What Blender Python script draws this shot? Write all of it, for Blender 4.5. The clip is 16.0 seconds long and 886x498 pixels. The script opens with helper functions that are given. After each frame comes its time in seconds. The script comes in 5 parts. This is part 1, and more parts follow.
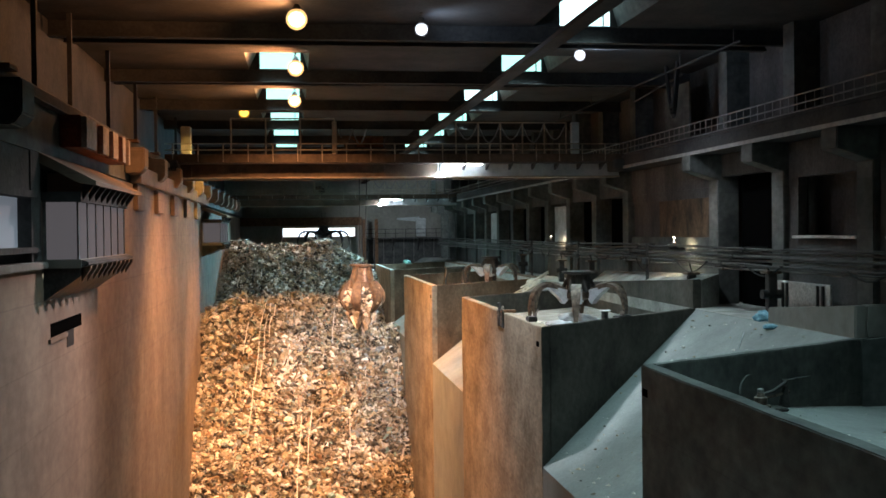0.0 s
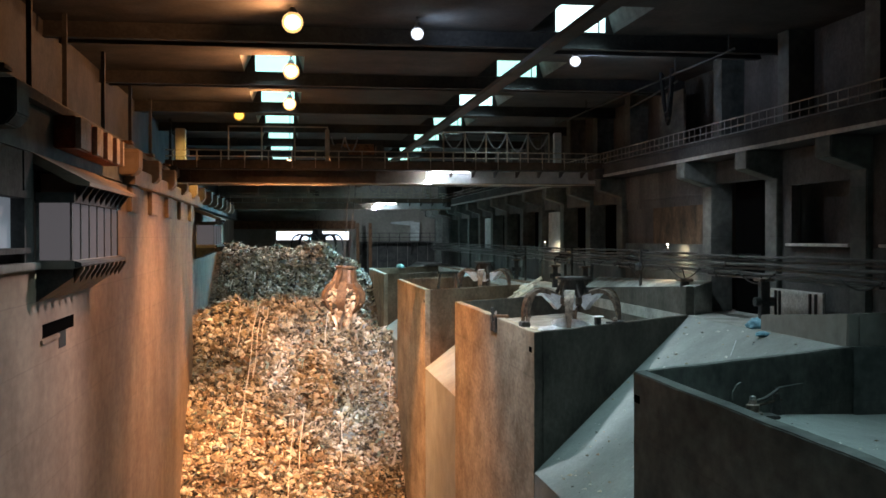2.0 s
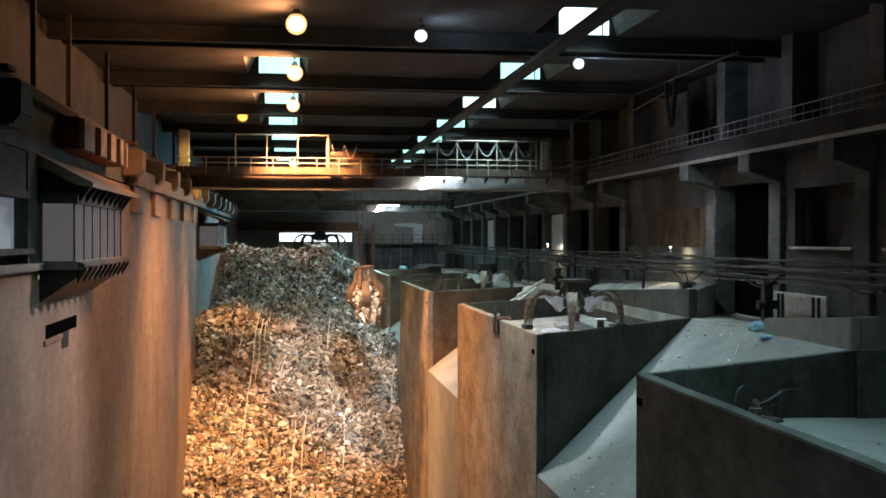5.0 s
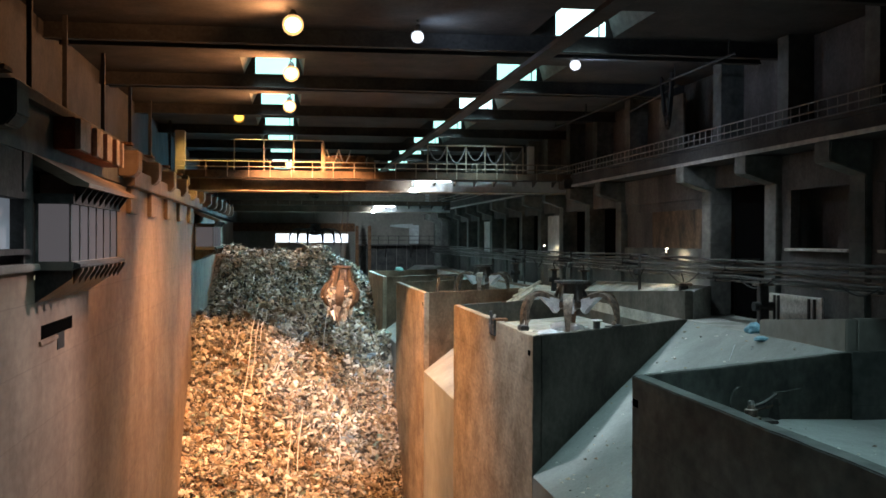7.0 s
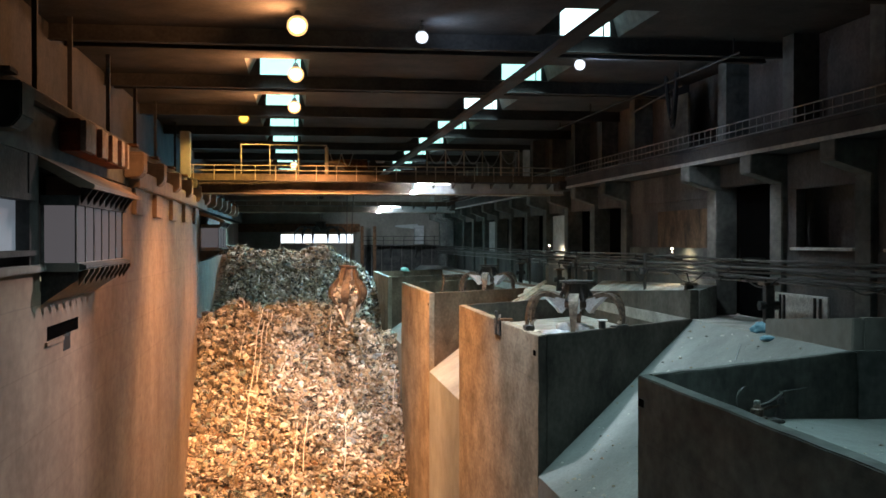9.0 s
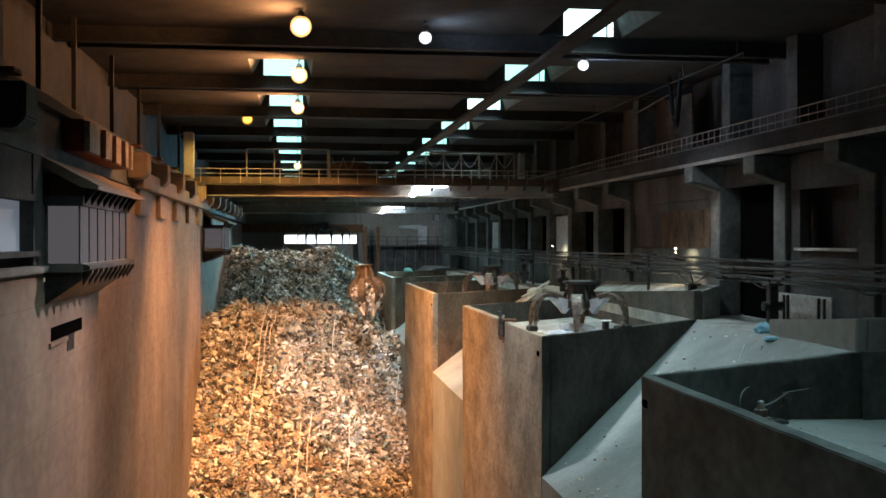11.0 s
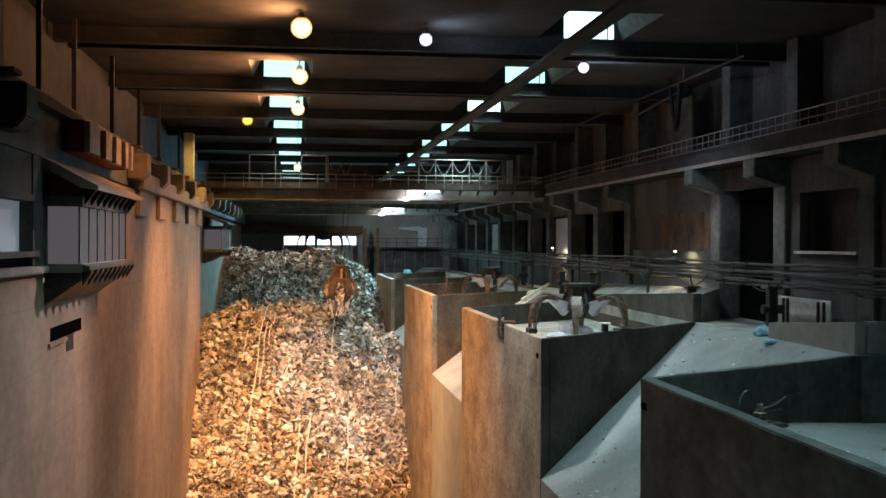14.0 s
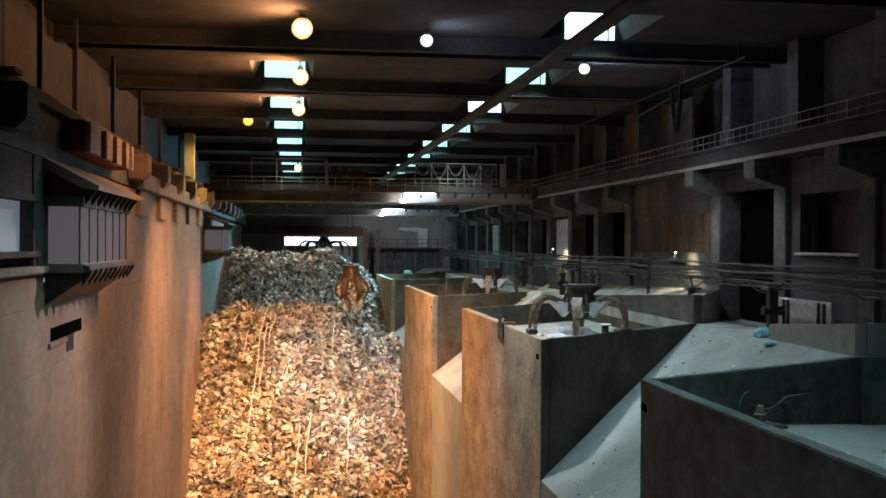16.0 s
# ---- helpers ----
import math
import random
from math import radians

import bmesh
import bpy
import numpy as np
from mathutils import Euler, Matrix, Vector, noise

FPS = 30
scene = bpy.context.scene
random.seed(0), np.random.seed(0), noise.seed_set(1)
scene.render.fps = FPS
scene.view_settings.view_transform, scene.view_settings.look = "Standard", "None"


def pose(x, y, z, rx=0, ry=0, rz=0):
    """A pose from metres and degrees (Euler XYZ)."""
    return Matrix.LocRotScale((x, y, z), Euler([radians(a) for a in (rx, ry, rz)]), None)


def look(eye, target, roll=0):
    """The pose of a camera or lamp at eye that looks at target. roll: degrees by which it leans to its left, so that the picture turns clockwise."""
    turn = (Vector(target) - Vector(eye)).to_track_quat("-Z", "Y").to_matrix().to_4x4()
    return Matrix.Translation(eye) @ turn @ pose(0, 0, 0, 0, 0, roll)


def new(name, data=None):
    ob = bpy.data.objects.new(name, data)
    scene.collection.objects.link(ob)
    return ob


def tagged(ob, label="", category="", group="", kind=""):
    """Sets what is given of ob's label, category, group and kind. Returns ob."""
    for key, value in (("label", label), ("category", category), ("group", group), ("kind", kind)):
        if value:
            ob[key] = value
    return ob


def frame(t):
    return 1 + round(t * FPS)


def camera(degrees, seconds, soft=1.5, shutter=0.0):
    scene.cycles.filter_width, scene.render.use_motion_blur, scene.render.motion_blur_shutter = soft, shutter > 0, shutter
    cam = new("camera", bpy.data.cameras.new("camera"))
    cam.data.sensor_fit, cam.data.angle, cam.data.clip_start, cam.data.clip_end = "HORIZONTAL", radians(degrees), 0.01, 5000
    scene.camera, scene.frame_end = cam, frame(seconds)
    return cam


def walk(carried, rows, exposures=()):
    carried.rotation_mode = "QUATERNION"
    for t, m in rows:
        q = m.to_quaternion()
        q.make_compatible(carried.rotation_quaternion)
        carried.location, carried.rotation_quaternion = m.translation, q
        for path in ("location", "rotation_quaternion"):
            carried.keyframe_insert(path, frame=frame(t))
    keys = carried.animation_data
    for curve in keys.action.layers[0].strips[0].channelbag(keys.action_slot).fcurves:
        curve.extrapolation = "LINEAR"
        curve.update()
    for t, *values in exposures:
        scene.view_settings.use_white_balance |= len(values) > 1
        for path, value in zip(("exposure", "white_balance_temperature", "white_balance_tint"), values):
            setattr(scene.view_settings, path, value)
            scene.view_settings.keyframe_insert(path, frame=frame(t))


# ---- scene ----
cam = camera(44.86, 16.0, soft=1.6)
walk(cam, [
    (0, pose(0, 0, 0, 89.091, 0.647, -7.858)),
    (0.5, pose(0, 0, 0, 89.212, 0.433, -7.979)),
    (1, pose(0, 0, 0, 89.273, 0.228, -8.086)),
    (1.5, pose(0, 0, 0, 89.296, 0.141, -8.187)),
    (2, pose(0, 0, 0, 89.329, 0.092, -8.186)),
    (2.5, pose(0, 0, 0, 89.346, 0.069, -8.082)),
    (3, pose(0, 0, 0, 89.388, 0.033, -7.974)),
    (3.5, pose(0, 0, 0, 89.403, 0.023, -7.947)),
    (4, pose(0, 0, 0, 89.421, 0.011, -7.949)),
    (6.5, pose(0, 0, 0, 89.456, -0.256, -8.164)),
    (7, pose(0, 0, 0, 89.494, -0.199, -8.228)),
    (7.5, pose(0, 0, 0, 89.503, -0.174, -8.210)),
    (8, pose(0, 0, 0, 89.499, -0.205, -8.119)),
    (8.5, pose(0, 0, 0, 89.494, -0.169, -8.046)),
    (9, pose(0, 0, 0, 89.506, -0.021, -7.958)),
    (11.5, pose(0, 0, 0, 89.551, -0.011, -7.764)),
    (12, pose(0, 0, 0, 89.581, -0.008, -7.821)),
    (12.5, pose(0, 0, 0, 89.586, -0.056, -7.762)),
    (13, pose(0, 0, 0, 89.586, -0.055, -7.705)),
    (13.5, pose(0, 0, 0, 89.596, -0.132, -7.709)),
    (14, pose(0, 0, 0, 89.632, -0.223, -7.792)),
    (14.5, pose(0, 0, 0, 89.674, -0.299, -7.847)),
    (15, pose(0, 0, 0, 89.671, -0.258, -7.806)),
    (15.5, pose(0, 0, 0, 89.677, -0.216, -7.718)),
    (16, pose(0, 0, 0, 89.675, -0.337, -7.772)),
])

# ---- world and large lights ----
world = bpy.data.worlds.new("world")
scene.world = world
world.use_nodes = True
wn = world.node_tree
sky = wn.nodes.new("ShaderNodeTexSky")
sky.sky_type = "NISHITA"
sky.sun_disc = False
sky.sun_elevation, sky.sun_rotation = radians(25), radians(60)
wn.nodes["Background"].inputs[1].default_value = 0.08
wn.links.new(sky.outputs[0], wn.nodes["Background"].inputs[0])
scene.view_settings.exposure = 0.7

U = 1.55  # metres for one unit of the plan below

SODIUM, WHITE = (1.0, 0.43, 0.165), (0.82, 0.92, 1.0)


def hall_lamp(name, x, y, z, power, color, cone, blend=0.35, aim=None, radius=0.25):
    """A lamp in a deep reflector, shining down or at aim."""
    data = bpy.data.lights.new(name, "SPOT")
    data.energy, data.color, data.shadow_soft_size = power * U * U, color, radius * U
    data.spot_size, data.spot_blend = radians(cone), blend
    ob = new(name, data)
    eye = Vector((x, y, z)) * U
    ob.matrix_basis = look(eye, Vector(aim) * U if aim else eye - Vector((0, 0.01, 1)))
    return ob


# x, y, z, power, cone, aim
SODIUM_LAMPS = [(0.12, 28.2, 5.75, 25000, 36, (1.7, 49.5, -10.0)), (0.1, 36.5, 5.75, 10500, 110, (0.4, 41.0, -8.0)), (0.06, 45.5, 5.75, 11500, 84, (2.2, 54.5, -8.8)), (0.08, 81.2, 5.75, 800, 130, None)]
YELLOW_LAMP = (-2.2, 49.4, 5.66)
WHITE_LAMPS = [(3.5, 29.2, 5.66, 20000, 19, (3.1, 57.5, -7.0)), (9.0, 33.1, 5.66, 800, 130, None)]
for x, y, z, power, cone, aim in SODIUM_LAMPS:
    hall_lamp("sodium_light", x, y, z - 0.3, power, SODIUM, cone, 1.0 if 30 < y < 40 else 0.6, aim)
# wide spill of the nearest sodium lamp on the long wall
hall_lamp("sodium_light", 0.12, 28.2, 5.45, 1600, SODIUM, 104, 1.0, (-4.8, 29.5, -2.8))
# added pinkish fill for the near end of the long wall, at the white lamp
hall_lamp("white_light", 3.5, 29.2, 5.4, 4200, (1.0, 0.78, 0.78), 56, 1.0, (-4.8, 20.0, -6.6))
# added up-lights, standing in for haze over the roof and upper walls
for x, y, power in ((0.12, 28.2, 750), (0.1, 36.5, 1250), (0.06, 45.5, 1250)):
    hall_lamp("globe_glow", x, y, 5.3, power, SODIUM, 140, 1.0, (x - 2.6, y - 0.6, 6.6), 0.3)
for x, y, power in ((3.5, 29.2, 110), (9.0, 33.1, 170)):
    hall_lamp("globe_glow", x, y, 5.35, power, (0.55, 0.74, 1.0), 150, 1.0, (x + 2.6, y + 0.4, 5.9), 0.2)
# wide spill of the nearest white lamp on the dividers
hall_lamp("white_light", 3.5, 29.2, 5.4, 4000, WHITE, 62, 0.9, (6.3, 31.2, -5.5))
hall_lamp("yellow_light", YELLOW_LAMP[0], YELLOW_LAMP[1], YELLOW_LAMP[2] - 0.2, 1300, (1.0, 0.6, 0.16), 150)
for x, y, z, power, cone, aim in WHITE_LAMPS:
    hall_lamp("white_light", x, y, z - 0.2, power, WHITE, cone, 0.6, aim)
# bulkhead lamps among the pipes
for y in (37.0, 55.6):
    hall_lamp("wall_light", 13.3, y, -0.35, 90, (1.0, 0.8, 0.5), 120, 0.5, (14.2, y + 0.3, -1.5), 0.04)
# floodlights of the parked far crane, over the ridge of the heap
hall_lamp("far_floodlight", 6.7, 87.4, 2.2, 6600, (0.32, 0.78, 1.0), 125, 0.5, (0.5, 81.0, -6.0))
hall_lamp("far_girder_light", 6.75, 87.35, 2.35, 160, (0.8, 0.92, 1.0), 120, 0.5, (8.6, 88.1, 2.55), 0.05)
# added fill for the end wall; no lamp is known behind the far crane
hall_lamp("rear_floodlight", 9.0, 92.6, 2.2, 1100, (0.75, 0.9, 1.0), 80, 0.6, (11.0, 104.0, -1.0))
# daylight that falls in through the roof lights
for y in (11.2, 20.1, 29.0, 37.9, 46.8, 55.7, 64.6, 73.5, 82.4):
    # left lane at 11.2 and 20.1: unseen, added to light the near wall
    for x, power in ((8.52, 165), (-0.45, 85)):
        if x < 0 and 25 < y < 30:
            continue
        data = bpy.data.lights.new("skylight_daylight", "AREA")
        data.shape, data.size, data.size_y = "RECTANGLE", 1.5 * U, 3.6 * U
        data.energy, data.color = power * (1.0 if x < 0 else 0.6 if y < 30 else 1.0 if y < 45 else 1.5) * U * U, (0.6, 0.93, 1.0)
        data.spread = radians(90)
        ob = new("skylight_daylight", data)
        ob.location = (x * U, y * U, 5.99 * U)


# ---- materials ----
def mat(name, col, rough=0.8, metal=0.0, col2=None, scale=3.0, bump=0.0, bump_scale=20.0, stretch=(1, 1, 1), emit=None, strength=0.0, spec=0.3, contrast=(0.35, 0.65), fine=0.25, streak=0.0, long=1.0, pour=0.0):
    """A surface with broad stains, fine grain and relief, by world metres."""
    m = bpy.data.materials.new(name)
    m.use_nodes = True
    n, l = m.node_tree.nodes, m.node_tree.links
    b = n["Principled BSDF"]
    b.inputs["Roughness"].default_value, b.inputs["Metallic"].default_value = rough, metal
    b.inputs["Specular IOR Level"].default_value = spec
    b.inputs["Base Color"].default_value = (*col, 1)
    if emit:
        b.inputs["Emission Color"].default_value = (*emit, 1)
        b.inputs["Emission Strength"].default_value = strength
    if col2 is None:
        return m
    geo = n.new("ShaderNodeNewGeometry")
    mp = n.new("ShaderNodeMapping")
    mp.inputs["Scale"].default_value = stretch
    l.new(geo.outputs["Position"], mp.inputs["Vector"])
    big = n.new("ShaderNodeTexNoise")
    big.inputs["Scale"].default_value, big.inputs["Detail"].default_value = scale, 6
    big.inputs["Roughness"].default_value = 0.65
    l.new(mp.outputs[0], big.inputs["Vector"])
    ramp = n.new("ShaderNodeValToRGB")
    ramp.color_ramp.elements[0].position, ramp.color_ramp.elements[1].position = contrast
    ramp.color_ramp.elements[0].color, ramp.color_ramp.elements[1].color = (*col, 1), (*col2, 1)
    l.new(big.outputs[0], ramp.inputs[0])
    small = n.new("ShaderNodeTexNoise")
    small.inputs["Scale"].default_value, small.inputs["Detail"].default_value = bump_scale, 4
    mp3 = n.new("ShaderNodeMapping")
    mp3.inputs["Scale"].default_value = (1, long, 1)
    l.new(geo.outputs["Position"], mp3.inputs["Vector"])
    l.new(mp3.outputs[0], small.inputs["Vector"])
    mr = n.new("ShaderNodeMapRange")
    mr.inputs[1].default_value, mr.inputs[2].default_value = 0.25, 0.75
    mr.inputs[3].default_value, mr.inputs[4].default_value = 1 - fine, 1 + fine
    l.new(small.outputs[0], mr.inputs[0])
    mul = n.new("ShaderNodeMix")
    mul.data_type, mul.blend_type = "RGBA", "MULTIPLY"
    mul.inputs[0].default_value = 1
    l.new(ramp.outputs[0], mul.inputs[6])
    l.new(mr.outputs[0], mul.inputs[7])
    out = mul
    if streak:
        # run-down marks, narrow and tall
        mp2 = n.new("ShaderNodeMapping")
        mp2.inputs["Scale"].default_value = (0.7, 0.7 * long, 0.13)
        l.new(geo.outputs["Position"], mp2.inputs["Vector"])
        st = n.new("ShaderNodeTexNoise")
        st.inputs["Scale"].default_value, st.inputs["Detail"].default_value = 1.0, 3
        l.new(mp2.outputs[0], st.inputs["Vector"])
        mr2 = n.new("ShaderNodeMapRange")
        mr2.inputs[1].default_value, mr2.inputs[2].default_value = 0.35, 0.7
        mr2.inputs[3].default_value, mr2.inputs[4].default_value = 1 - streak, 1 + streak * 0.6
        l.new(st.outputs[0], mr2.inputs[0])
        out = n.new("ShaderNodeMix")
        out.data_type, out.blend_type = "RGBA", "MULTIPLY"
        out.inputs[0].default_value = 1
        l.new(mul.outputs[2], out.inputs[6])
        l.new(mr2.outputs[0], out.inputs[7])
    if pour:
        # lift joints of the casting and the seams of its boards
        xyz = n.new("ShaderNodeSeparateXYZ")
        l.new(geo.outputs["Position"], xyz.inputs[0])
        for axis, pitch, width, share in (("Z", 1.9, 0.03, pour), ("Z", 0.24, 0.12, pour * 0.3), ("Y", 3.8, 0.012, pour * 0.8)):
            add = n.new("ShaderNodeMath")
            add.operation = "MULTIPLY_ADD"
            l.new(small.outputs[0], add.inputs[0])
            add.inputs[1].default_value = 0.05
            l.new(xyz.outputs[axis], add.inputs[2])
            mod = n.new("ShaderNodeMath")
            mod.operation = "PINGPONG"
            mod.inputs[1].default_value = pitch / 2
            l.new(add.outputs[0], mod.inputs[0])
            mr3 = n.new("ShaderNodeMapRange")
            mr3.inputs[1].default_value, mr3.inputs[2].default_value = 0.0, width * pitch * 0.5
            mr3.inputs[3].default_value, mr3.inputs[4].default_value = 1 - share, 1.0
            l.new(mod.outputs[0], mr3.inputs[0])
            line = n.new("ShaderNodeMix")
            line.data_type, line.blend_type = "RGBA", "MULTIPLY"
            line.inputs[0].default_value = 1
            l.new(out.outputs[2], line.inputs[6])
            l.new(mr3.outputs[0], line.inputs[7])
            out = line
    l.new(out.outputs[2], b.inputs["Base Color"])
    if bump:
        bp = n.new("ShaderNodeBump")
        bp.inputs["Strength"].default_value, bp.inputs["Distance"].default_value = bump, 0.05
        l.new(small.outputs[0], bp.inputs["Height"])
        l.new(bp.outputs[0], b.inputs["Normal"])
    return m


def trash_mat(name, stops, rough=0.6):
    """Loose refuse: every scrap takes its own colour."""
    m = bpy.data.materials.new(name)
    m.use_nodes = True
    n, l = m.node_tree.nodes, m.node_tree.links
    b = n["Principled BSDF"]
    b.inputs["Roughness"].default_value = rough
    b.inputs["Specular IOR Level"].default_value = 0.35
    geo = n.new("ShaderNodeNewGeometry")
    ramp = n.new("ShaderNodeValToRGB")
    ramp.color_ramp.interpolation = "CONSTANT"
    e = ramp.color_ramp.elements
    for i, (p, c) in enumerate(stops):
        el = e[i] if i < 2 else e.new(p)
        el.position, el.color = p, (*c, 1)
    l.new(geo.outputs["Random Per Island"], ramp.inputs[0])
    no = n.new("ShaderNodeTexNoise")
    no.inputs["Scale"].default_value, no.inputs["Detail"].default_value = 6, 5
    l.new(geo.outputs["Position"], no.inputs["Vector"])
    mr = n.new("ShaderNodeMapRange")
    mr.inputs[1].default_value, mr.inputs[2].default_value = 0.3, 0.7
    mr.inputs[3].default_value, mr.inputs[4].default_value = 0.65, 1.15
    l.new(no.outputs[0], mr.inputs[0])
    mul = n.new("ShaderNodeMix")
    mul.data_type, mul.blend_type = "RGBA", "MULTIPLY"
    mul.inputs[0].default_value = 1
    l.new(ramp.outputs[0], mul.inputs[6])
    l.new(mr.outputs[0], mul.inputs[7])
    # drifts of lighter and wetter, darker refuse
    big = n.new("ShaderNodeTexNoise")
    big.inputs["Scale"].default_value, big.inputs["Detail"].default_value = 0.35, 4
    l.new(geo.outputs["Position"], big.inputs["Vector"])
    r2 = n.new("ShaderNodeValToRGB")
    r2.color_ramp.elements[0].position, r2.color_ramp.elements[1].position = 0.36, 0.62
    r2.color_ramp.elements[0].color, r2.color_ramp.elements[1].color = (0.68, 0.65, 0.6, 1), (1.15, 1.13, 1.1, 1)
    l.new(big.outputs[0], r2.inputs[0])
    mul2 = n.new("ShaderNodeMix")
    mul2.data_type, mul2.blend_type = "RGBA", "MULTIPLY"
    mul2.inputs[0].default_value = 1
    l.new(mul.outputs[2], mul2.inputs[6])
    l.new(r2.outputs[0], mul2.inputs[7])
    l.new(mul2.outputs[2], b.inputs["Base Color"])
    return m


